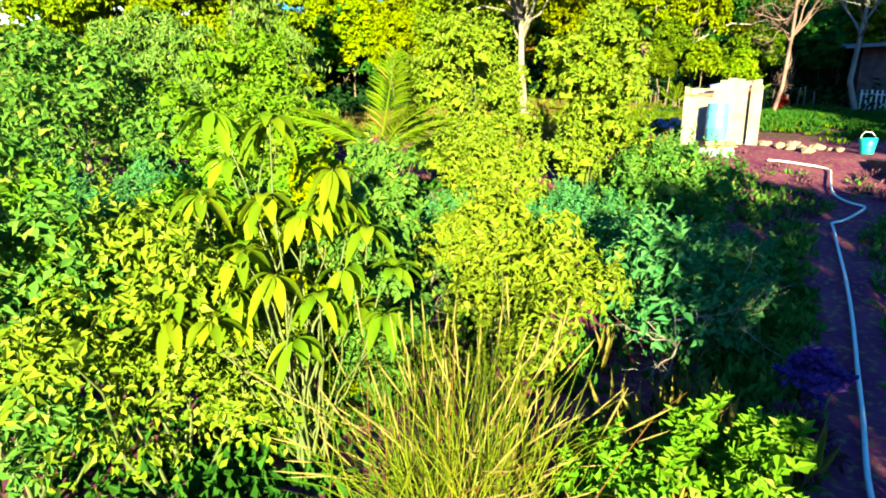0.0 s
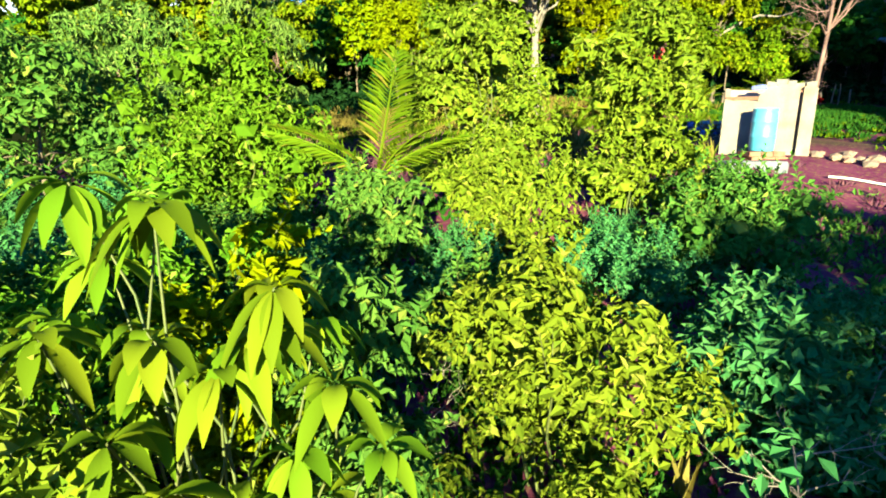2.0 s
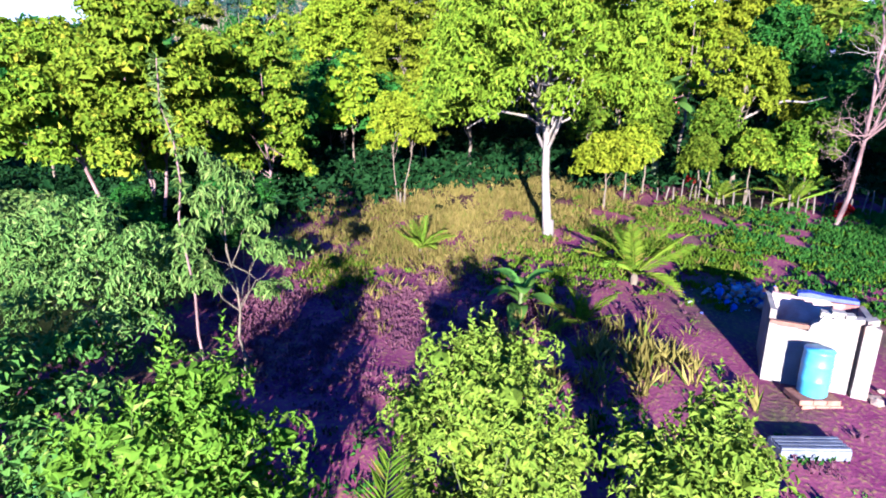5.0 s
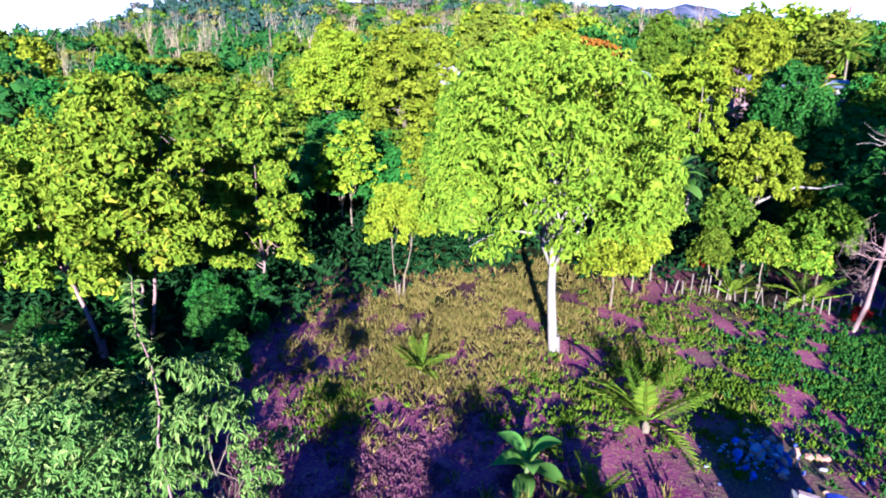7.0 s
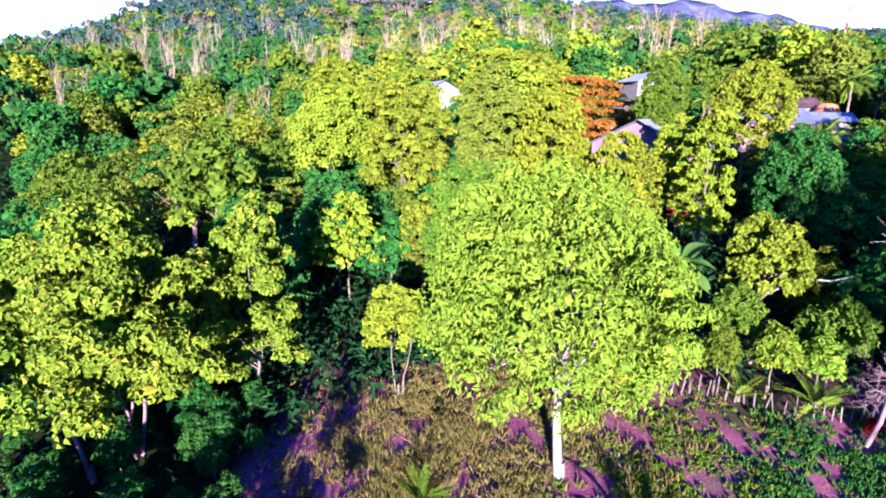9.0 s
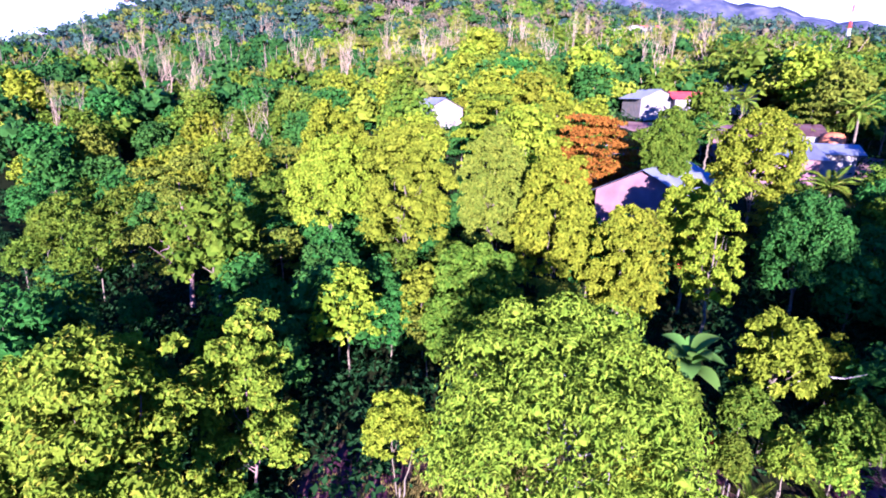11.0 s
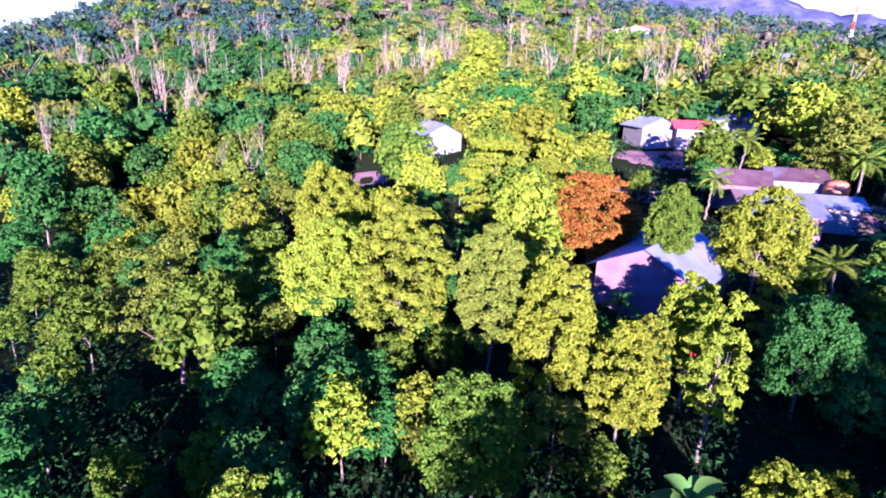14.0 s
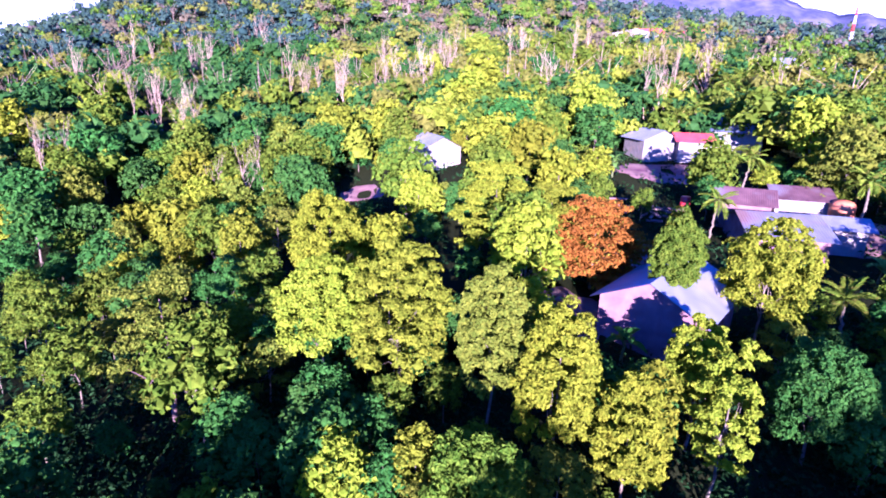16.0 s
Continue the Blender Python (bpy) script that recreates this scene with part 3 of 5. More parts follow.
# ---- the woods: repeats of several kinds ----
KINDS = [
    tree("woodland_tree", "green woodland tree with a clumpy crown", 51, 7.0, 2.2, 2.0, "mid", n_main=16, n_sub=3, per=19, size=0.33, r_sub=0.24, aspect=0.75, limbs=5, trunk_r=0.08, group="woodland trees"),
    tree("woodland_tree", "dark green woodland tree", 52, 6.5, 2.4, 1.6, "deep", n_main=16, n_sub=3, per=19, size=0.33, r_sub=0.24, aspect=0.75, limbs=5, trunk_r=0.08, group="woodland trees"),
    tree("woodland_tree", "bright green woodland tree", 53, 7.2, 2.0, 2.2, "lime", n_main=16, n_sub=3, per=19, size=0.33, r_sub=0.24, aspect=0.75, limbs=5, trunk_r=0.08, group="woodland trees"),
    tree("woodland_tree", "olive-green woodland tree with a tall crown", 54, 7.8, 1.9, 2.2, "olive", n_main=16, n_sub=3, per=19, size=0.33, r_sub=0.24, aspect=0.75, limbs=5, trunk_r=0.08, group="woodland trees"),
    tree("woodland_tree", "grey-green spreading woodland tree", 55, 6.6, 2.7, 2.4, "grey", n_main=18, n_sub=3, per=30, size=0.27, r_sub=0.2, aspect=0.75, limbs=5, trunk_r=0.08, tiers=4, group="woodland trees"),
]
FAR_KINDS = [
    tree("hillside_tree", label, 60 + i, 7.2, 2.5, 1.6, leaf, n_main=13, n_sub=3, per=13, size=0.52, limbs=3, r_sub=0.27, aspect=0.8, group="hillside trees")
    for i, (label, leaf) in enumerate((("green woodland tree further back", "mid"), ("dark green tree in the distant wood", "deep"),
                                       ("light green tree in the distant wood", "lime"), ("dull olive tree in the distant wood", "olive"), ("grey-green tree in the distant wood", "grey")))
]
BARE = [bare_tree("bare_tree", "leafless pinkish-white tree standing in the wood", 70 + i, 10.0, 0.19, 0.085, 2, BARK_WHITE, "bare trees") for i in range(3)]
COCO = [frond_mesh(80 + i, 2.2, 22, 0.7, 0.35 + 0.14 * i, 0.13, LEAF["palm"]) for i in range(3)]
PALM = palm("coconut_palm", "coconut palm with a slender grey trunk", 83, 5.5, 15, COCO, 0.13, (-25, 70), "palms")
rng = np.random.default_rng(5)
taken = [(o.location.x, o.location.y, 2.0) for o in scene.objects if o.get("category") == "tree" and o.location.y > 1]
CLEAR = ((-12.6, 32.5, 2.4), (-12.0, 29.8, 2.0), (26, 80, 6), (22, 71, 6), (24.5, 75.5, 4.5), (30, 77, 4.5), (36.6, 79.5, 4), (32, 73, 3.5), (27, 51, 6), (29.5, 57, 6), (35.5, 56, 5), (24, 45.5, 4), (28, 45, 3.5), (-1.4, 76, 4.5), (-1.2, 70.5, 3), (-10.6, 72, 4), (15, 46, 3.5), (15.5, 56, 3.5), (8.1, 25.0, 2.5), (12, 41, 6.5), (12, 37.5, 2.5), (12.6, 34.0, 3.0), (13.5, 30.5, 2.2), (-1, 80, 5), (29, 82, 6), (31, 56, 7), (24, 50, 5), (-10.5, 77, 3.5), (9.5, 44.5, 2.6), (16, 52, 3), (33, 84, 5), (2, 18, 8.5), (9, 15, 9.5), (-3.5, 16, 5.5))


def free(x, y, gap):
    if any(math.hypot(x - a, y - b) < r for a, b, r in CLEAR) or any(math.hypot(x - a, y - b) < max(gap, r) for a, b, r in taken):
        return False
    taken.append((x, y, gap))
    return True


OPEN_LINES = ((-0.151, 4.0), (0.0, 3.5), (0.384, 5.0), (0.42, 4.0), (0.62, 4.0))    # low growth before the yards and houses


def wood(kinds, n, y0, y1, gap, weights, scale, spread=0.95):
    made, tries = 0, 0
    while made < n and tries < n * 14:
        tries += 1
        y = y0 + (y1 - y0) * rng.random() ** 0.8
        x = rng.uniform(-1, 1) * (y * spread + 3)
        if x < -0.71 * y + 1:
            continue
        if not free(x, y, gap):
            continue
        k = rng.choice(len(kinds), p=weights)
        low = y > 50 and any(abs(x + 0.75 - a * (y - 11.7)) < w for a, w in OPEN_LINES)
        scatter(kinds[k], x, y, rng.uniform(*scale) * (0.5 if low else 0.75 if x < -0.4 * y and y < 52 else 1.0), rng.uniform(0, 360))
        made += 1


wood(KINDS, 30, 26, 62, 3.0, [0.26, 0.2, 0.22, 0.2, 0.12], (0.8, 1.1))
wood(KINDS, 165, 23.5, 62, 1.25, [0.34, 0.42, 0.08, 0.10, 0.06], (0.42, 0.8))
STANDS = ((-67, 112, 4), (-49, 102, 6), (-41, 97, 6), (-30, 127, 5), (-21, 123, 5), (-13, 136, 5), (-7, 139, 6), (-2, 170, 4), (-49, 76, 2), (20, 168, 4), (19, 121, 2), (37, 168, 4), (35, 102, 4), (49, 122, 5), (-58, 144, 5), (-59, 185, 4), (-80, 160, 4))
for cx, cy, k in STANDS:
    for _ in range((2 * k + 2) // 3):                 # stands of thin upright bare trunks
        scatter(BARE[rng.integers(0, 3)], cx + rng.normal(0, 2.0), cy + rng.normal(0, 2.5), rng.uniform(0.75, 1.1) * (1 + (cy - 90) / 300), rng.uniform(0, 360))
for x, y, k, s in ((5.8, 102, 2, 1.5), (8.5, 82, 2, 1.15), (18.8, 84, 2, 1.3), (-8.1, 89.5, 2, 1.1), (-15.8, 88, 3, 1.2), (40.3, 71.5, 2, 1.25), (56.7, 86, 0, 1.1), (-2.8, 61.5, 2, 0.85), (12.5, 79, 0, 1.0), (3.0, 96, 2, 1.3)):
    scatter(FAR_KINDS[k], x, y, s, 50 * x)
    taken.append((x, y, 3.0))
wood(FAR_KINDS, 170, 58, 92, 2.0, [0.34, 0.28, 0.14, 0.14, 0.10], (0.65, 1.15))
for x, y, s in ((50.7, 106, 1.2), (46, 104, 1.1), (49.3, 89.5, 1.1), (44, 92, 1.0), (31, 84, 0.85), (34, 86, 0.9), (28.8, 67, 0.8), (30.5, 66, 0.75), (26.5, 65.5, 0.7), (36.5, 57, 0.85), (23, 56.5, 0.65), (23.2, 40, 0.7), (-25, 62, 0.7), (14, 75, 0.6), (12, 76, 0.55), (16, 74, 0.55)):
    scatter(PALM, x, y, s, rng.uniform(0, 360))
for k in KINDS + FAR_KINDS + BARE + [PALM]:
    put(k, rng.uniform(-20, -14) - 8, 44 + 3.5 * KINDS.index(k) if k in KINDS else rng.uniform(66, 78), 0, 0.8)

# far woods on the rising land, too far to tell apart
def canopy(name, label, leaf, cx, cy, radius, n_lump, per, size):
    """Closed canopy: every crown a heap of leafy lumps."""
    n = len(cx)
    k = np.repeat(np.arange(n), n_lump)
    d = unit(rng.normal(0, 1, (len(k), 3)))
    d[:, 2] = np.abs(d[:, 2]) * 1.1 - 0.25
    mid = np.stack([cx, cy, land(cx, cy) + radius * rng.uniform(0.5, 1.7, n)], 1)
    blobs = np.concatenate([mid[k] + d * (radius[k] * rng.uniform(0.45, 0.75, len(k)))[:, None] * np.array([1, 1, 0.9]), (radius[k] * rng.uniform(0.34, 0.56, len(k)))[:, None]], 1)
    g = Geo()
    lumps(g, rng, blobs, 0.74)
    q = np.repeat(np.arange(len(blobs)), per)
    e = unit(rng.normal(0, 1, (len(q), 3)))
    e[:, 2] = np.abs(e[:, 2]) * 1.1 - 0.3
    e[:, 1] -= 0.25
    r = blobs[q, 3]
    leaves(g, blobs[q, :3] + e * (r * rng.uniform(0.85, 1.1, len(q)))[:, None], np.cross(e, rng.normal(0, 1, e.shape)) + 0.4 * e, e + np.array([0, 0, 0.3]) + rng.normal(0, 0.2, e.shape), r * size * rng.uniform(0.6, 1.2, len(q)), r * size * 0.7)
    return tagged(new(name, g.mesh(name, LEAF[leaf])), label, "woods", kind="stuff")


for name, n, r0, r1, power, c0, c1, shape, cool, sorts in (
    ("distant_woods", 1500, 84, 200, 0.9, 1.7, 3.4, (6, 14, 0.66), "dark green", (("far_green", 0.30, "green"), ("far_dark", 0.26, "dark green"), ("far_lime", 0.22, "yellow-green"), ("far_olive", 0.22, "olive"))),
    ("slope_woods", 2200, 190, 340, 1.0, 2.0, 3.8, (3, 11, 0.75), "bluish green", (("far_green", 0.24, "green"), ("far_dark", 0.24, "dark green"), ("haze_blue", 0.16, "bluish green"), ("far_olive", 0.24, "olive"), ("far_dry", 0.12, "dry brownish"))),
    ("hill_woods", 2600, 320, 800, 1.1, 2.6, 4.6, (2, 7, 0.8), "bluish", (("haze_blue", 0.46, "bluish"), ("haze_green", 0.34, "hazy green"), ("haze_dry", 0.2, "dry greyish"))),
):
    rr = r0 + (r1 - r0) * rng.random(n) ** power
    ba = np.radians(rng.uniform(-48, 48, n))
    cx, cy = rr * np.sin(ba), rr * np.cos(ba)
    keep = np.ones(len(cx), bool)
    for a, b, _ in STANDS:                            # room before the bare stands
        keep &= (np.abs(cx - a * (cy / b)) > 3.5) | (cy > b - 1) | (cy < b - 13)
    keep &= (np.hypot(cx - 76, cy - 243) > 15) & (np.hypot(cx - 102, cy - 170) > 13) & (np.hypot(cx + 27, cy - 322) > 22) & (np.hypot(cx - 117, cy - 268) > 9)
    cx, cy, rr = cx[keep], cy[keep], rr[keep]
    cr = rng.uniform(c0, c1, len(cx)) * (1 + rr / 900)
    sort = rng.choice(len(sorts), len(cx), p=[w for _, w, _ in sorts])
    shady = (np.arctan2(cx, cy) < -0.22) & (rng.random(len(cx)) < 0.5)      # left flank's shade and haze, put into the crowns' colour
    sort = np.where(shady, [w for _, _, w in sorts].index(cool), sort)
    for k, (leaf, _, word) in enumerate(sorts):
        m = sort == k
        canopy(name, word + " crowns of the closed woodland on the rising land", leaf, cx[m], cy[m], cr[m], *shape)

# bare trees scattered through the far woods
geo = Geo()
n = 260
rr = 120 + 230 * rng.random(n) ** 1.1
ba = np.radians(rng.uniform(-44, 34, n))
root = np.stack([rr * np.sin(ba), rr * np.cos(ba), land(rr * np.sin(ba), rr * np.cos(ba))], 1)
for k in range(14):
    h = rng.uniform(6.5, 10.5, n) * (1.0 if k == 0 else rng.uniform(0.5, 0.95, n))
    a = root + (0 if k == 0 else 1) * np.array([0, 0, 1]) * (h * rng.uniform(0.2, 0.55, n))[:, None]
    tip = a + np.stack([rng.normal(0, 0.32, n) * h * (k > 0), rng.normal(0, 0.25, n) * h * (k > 0), h * (1.0 if k == 0 else 0.6)], 1)
    w = (0.36 if k == 0 else 0.17) * np.ones(n)
    sticks(geo, a, tip, w)
tagged(new("distant_bare_trees", geo.mesh("distant_bare_trees", BARK_WHITE)), "pale leafless trees standing in the far woods", "woods", kind="stuff")

# ---- undergrowth in front ----


def bush(name, label, seed, radius, height, leaf, n=26, per=60, size=0.085, aspect=0.55, stalks=10, droop=0.25, shoots=40, core=0.0, group=""):
    rng = np.random.default_rng(seed)
    ob = thing(name, label, "bush", group)
    blobs = []
    for i in range(n):
        a, r = rng.uniform(0, 6.28), radius * rng.uniform(0, 0.85)
        top = height * (1 - 0.45 * (r / radius) ** 2)
        blobs.append([r * math.cos(a), r * math.sin(a), top * rng.uniform(0.12, 0.92), radius * rng.uniform(0.16, 0.3)])
    stems, fol = Geo(), Geo()
    for i in range(stalks):
        c = blobs[i]
        tube(stems, bend(rng, (c[0] * 0.2, c[1] * 0.2, -0.1), c[:3], 0, 0.05, 4), np.linspace(0.014, 0.005, 4), 4)
    clump_leaves(fol, rng, blobs, per, size, aspect, droop, -0.4, 0.7, 0.6, core)
    if shoots:                                        # leafy shoots rising out of the mass
        k, m = rng.integers(0, len(blobs), shoots), 11
        d = unit(rng.normal(0, 0.45, (shoots, 3)) + np.array([0, 0, 0.9]))
        foot = np.array(blobs)[k, :3] + d * (np.array(blobs)[k, 3] * 0.6)[:, None]
        long = radius * rng.uniform(0.2, 0.42, shoots)
        sticks(stems, foot[::2], (foot + d * long[:, None])[::2], 0.008)
        q, u = np.repeat(np.arange(shoots), m), np.tile(np.linspace(0.1, 1, m), shoots)
        turn = np.tile(np.arange(m) * 2.4, shoots) + q
        out = np.stack([np.cos(turn), np.sin(turn), 0.35 + 0.5 * u], 1) + 0.5 * d[q] + rng.normal(0, 0.15, (len(q), 3))
        sz = size * (1.25 - 0.55 * u) * rng.uniform(0.8, 1.2, len(q))
        leaves(fol, foot[q] + d[q] * (long[q] * u)[:, None], out, d[q] + np.array([0, -0.5, 0.3]), sz, sz * aspect)
    tagged(part("stem", stems, STEM, ob, smooth=True), kind="stuff")
    part("foliage", fol, LEAF[leaf], ob)
    return ob


def place_bush(name, label, seed, x, y, top, radius, leaf, **kw):
    z = float(land(x, y))
    ob = bush(name, label, seed, radius, top + SLOPE * y - z, leaf, **kw)
    ob.location = (x, y, z)
    return ob


for spec in (
    ("round_bush", "bright green bush in the sun", 101, -3.0, 8.6, 2.1, 1.4, "fresh", dict(n=80, per=90, size=0.11, shoots=150, core=0.5)),
    ("tall_bush", "tall pale green bush with pointed leaves", 102, 0.35, 8.8, 2.6, 1.2, "pale", dict(n=90, per=100, size=0.085, shoots=150, core=0.5)),
    ("round_bush", "rounded yellow-green bush in the sun", 103, 2.15, 7.8, 2.4, 1.0, "pale", dict(n=80, per=90, size=0.09, shoots=130, core=0.5)),
    ("leafy_bush", "dense small-leaved bush in the sun", 104, 0.55, 4.15, 0.66, 0.88, "pale", dict(n=64, per=90, size=0.07)),
    ("leafy_bush", "dense yellow-green bush in the undergrowth", 105, 0.65, 7.2, 0.62, 0.85, "pale", dict(n=34, per=70, size=0.09)),
    ("shaded_bush", "dark green bush hung with creepers", 106, 2.9, 6.9, 0.5, 1.0, "shade", dict(n=46, per=90, size=0.085, shoots=90, core=0.5)),
    ("creeper_bush", "low bush overgrown with small-leaved creeper", 107, -1.6, 2.9, 0.75, 0.85, "pale", dict(n=56, per=90, size=0.065)),
    ("creeper_bush", "tall bush overgrown with creeper", 108, -2.35, 2.7, 1.35, 0.6, "shade", dict(n=50, per=90, size=0.075)),
    ("creeper_bush", "bush overgrown with creeper", 109, -3.3, 4.2, 0.9, 0.95, "fresh", dict(n=46, per=80, size=0.085)),
    ("leafy_bush", "small light green bush beside the path", 110, 1.55, 2.6, -0.25, 0.4, "fresh", dict(n=22, per=60, size=0.085)),
    ("creeper_bush", "dense bush grown over with creeper", 113, -0.55, 3.7, 0.7, 0.55, "shade", dict(n=46, per=80, size=0.075)),
    ("creeper_bush", "bright bush overgrown with broad-leaved creeper", 114, -1.95, 4.7, 0.9, 0.8, "fresh", dict(n=50, per=80, size=0.095)),
    ("creeper_bush", "bright bush overgrown with creeper", 115, -1.05, 3.9, 0.9, 0.6, "lime", dict(n=44, per=80, size=0.085)),
    ("leafy_bush", "dense bush in front of the palm", 112, -0.75, 6.2, 0.95, 0.6, "shade", dict(n=40, per=80, size=0.08)),
    ("leafy_bush", "small light green bush in the grass", 111, 0.85, 2.35, -0.35, 0.4, "fresh", dict(n=20, per=60, size=0.07)),
):
    name, label, seed, x, y, top, r, leaf, kw = spec
    place_bush(name, label, seed, x, y, top, r, leaf, **kw)

WAY = [(2.3, 2.4), (2.53, 2.81), (2.99, 3.44), (3.77, 4.58), (4.51, 5.8), (5.17, 6.92), (5.2, 7.03), (5.43, 7.07), (5.97, 7.38), (5.8, 7.55), (5.8, 7.91), (6.37, 8.77), (6.75, 9.3), (6.25, 9.72), (5.9, 9.75)]      # the hose's line


def near_hose(x, y, gap):
    x, y = np.asarray(x, float), np.asarray(y, float)
    d = np.full(x.shape, 9.0)
    for (ax, ay), (bx, by) in zip(WAY[:-1], WAY[1:]):
        t = np.clip(((x - ax) * (bx - ax) + (y - ay) * (by - ay)) / ((bx - ax) ** 2 + (by - ay) ** 2), 0, 1)
        d = np.minimum(d, np.hypot(x - ax - t * (bx - ax), y - ay - t * (by - ay)))
    return d < gap


LOW = [bush("low_shrub", "low shady green shrub", 120 + i, 0.8, 1.15, ("shade_teal", "shade", "shade_teal")[i], 18, 38, 0.088, shoots=30, group="low shrubs") for i in range(3)]
for i in range(3):
    put(LOW[i], (-1.8, 0.3, 2.0)[i], (5.2, 5.0, 4.6)[i], 0, 0.9)
k = 0
while k < 100:
    x, y = rng.uniform(-7.5, 3.6), rng.uniform(2.6, 9.0)
    if math.hypot(x - 0.55, y - 4.1) < 1.0 or math.hypot(x + 0.5, y - 6.8) < 0.7 or (x < 1.3 and y < 5) or y < 3.9 or abs(x) > 0.85 * y + 0.8 or (y < 3.6 and -1 < x < 1.6) or (y > 7.8 and x > -2) or near_hose(x, y, 0.55):
        continue
    scatter(LOW[k % 3], x, y, (rng.uniform(0.6, 1.05) - float(land(x, y))) / 1.15 * (0.75 if x > 2.5 else 0.95), rng.uniform(0, 360))
    k += 1

for k in range(22):
    x, y = rng.uniform(-8.0, -3.0), rng.uniform(5.5, 9.5)
    scatter(LOW[k % 3], x, y, rng.uniform(0.75, 1.05), rng.uniform(0, 360))

for k in range(16):
    x, y = rng.uniform(-2.6, 0.3), rng.uniform(5.0, 6.4)
    scatter(LOW[k % 3], x, y, (rng.uniform(0.5, 0.85) - float(land(x, y))) / 1.15, rng.uniform(0, 360))

for k in range(34):                                   # dark growth added for the black shade under the broad trees
    x, y = rng.uniform(-13, -4.8), rng.uniform(15.0, 22.0)
    scatter(KINDS[1], x, y, rng.uniform(0.14, 0.3), rng.uniform(0, 360))

for x, y, s in ((-13.6, 32.0, 0.28), (-12.0, 31.4, 0.24), (-11.2, 33.4, 0.3), (-13.0, 29.4, 0.3), (-11.0, 29.6, 0.26), (-12.2, 28.2, 0.3), (-14.6, 30.4, 0.34)):
    scatter(KINDS[1], x, y, s, 70 * x)

# ---- unseen trees added behind the start to block the sun over path and woods ----
for x, y, s in ((2.9, -5.0, 0.66), (4.1, -5.3, 0.66), (5.2, -4.6, 0.7), (6.2, -5.4, 0.7), (2.7, -6.4, 0.72), (5.8, -6.5, 0.72), (9.1, -4.0, 1.0), (11.2, -6.4, 1.15), (13.6, -4.5, 1.3), (17.6, -3.5, 2.5), (22.5, -2.0, 3.1), (28.0, 1.0, 2.8), (33.0, 5.0, 2.6), (15.6, -8.0, 2.4), (20.0, -9.0, 3.2), (25.5, -7.0, 3.0), (-19.0, -6.0, 1.6), (-23.0, -5.0, 1.9), (-27.5, -4.0, 2.0), (-32.0, -2.0, 2.0)):
    scatter(KINDS[0], x, y, s, 40 * x)
WALL = plain_material("limewash", (0.13, 0.115, 0.115), (0.185, 0.165, 0.165), 2.0, 0.9, 0.2, stain=(0.19, 0.145, 0.125))

# ---- the white block shed with its drum ----
CONCRETE = plain_material("whitewashed_block", (0.145, 0.125, 0.118), (0.23, 0.20, 0.19), 2.5, 0.9, 0.5, stain=(0.22, 0.125, 0.085))


def broken_wall(profile, y0, y1, base=-0.2):
    """A wall whose top follows the points (x, z), with real thickness."""
    g = Geo()
    k = len(profile)
    v = [(x, y, z) for y in (y0, y1) for x, z in profile] + [(x, y, base) for y in (y0, y1) for x, z in profile]
    f = []
    for i in range(k - 1):
        f += [[2 * k + i, 2 * k + i + 1, i + 1, i], [3 * k + i + 1, 3 * k + i, k + i, k + i + 1], [i, i + 1, k + i + 1, k + i]]
    f += [[2 * k, 0, k, 3 * k], [3 * k - 1, 4 * k - 1, 2 * k - 1, k - 1]]
    return g.add(v, f)


shed = thing("block_shed", "small roofless whitewashed block shed with broken worn walls", "shed", at=(5.86, 11.54, float(land(5.72, 11.2))))
shed.scale = (0.85, 1.0, 0.92)
shed.rotation_euler[2] = radians(-26)
part("front_wall", broken_wall([(-0.86, 1.16), (-0.7, 1.12), (-0.45, 1.13), (-0.22, 1.1), (-0.18, 1.24), (-0.08, 1.3), (-0.02, 1.42), (0.12, 1.38), (0.2, 1.46), (0.34, 1.4), (0.42, 1.43), (0.55, 1.36)], 0, 0.12), CONCRETE, shed)
part("side_wall", broken_wall([(-0.86, 1.38), (-0.75, 1.36)], 0.123, 1.15), CONCRETE, shed)
part("pillar", broken_wall([(0.61, 1.36), (0.7, 1.4), (0.78, 1.35), (0.86, 1.33)], -0.05, 0.16), CONCRETE, shed)
part("side_wall", slab(Geo(), (0.75, 0.163, -0.2), (0.86, 1.15, 1.34)), CONCRETE, shed)
INNER = plain_material("stained_plaster", (0.288, 0.173, 0.158), (0.446, 0.346, 0.317), 3.0, 0.9, 0.4, stain=(0.216, 0.072, 0.0648))
part("back_wall", broken_wall([(-0.747, 1.4), (-0.3, 1.38), (0.1, 1.41), (0.3, 1.34), (0.747, 1.36)], 1.03, 1.15), INNER, shed)
part("lintel", slab(Geo(), (-0.85, 0.02, 1.125), (-0.2, 0.1, 1.2)), plain_material("old_timber", (0.115, 0.0576, 0.0432), (0.187, 0.0936, 0.072), 6, 0.9, 0.4), shed, "dark timber lintel")
for x, z, w in ((0.02, 1.40, 0.09), (0.2, 1.44, 0.11), (0.38, 1.41, 0.08), (0.52, 1.36, 0.1), (0.72, 1.38, 0.1)):
    part("broken_block", slab(Geo(), (-w, -0.06, -0.05), (w, 0.06, 0.06), pose(x, 0.08, z + 0.02, 8, 6 - 20 * x, 25 * x)), CONCRETE, shed)
part("tarpaulin", broken_wall([(-0.3, 1.47), (-0.1, 1.5), (0.3, 1.46), (0.74, 1.45)], 0.99, 1.19, 1.39), plain_material("blue_tarp", (0.0288, 0.036, 0.23), (0.0504, 0.0648, 0.324), 6, 0.5, 0.3), shed, "folded blue tarpaulin")
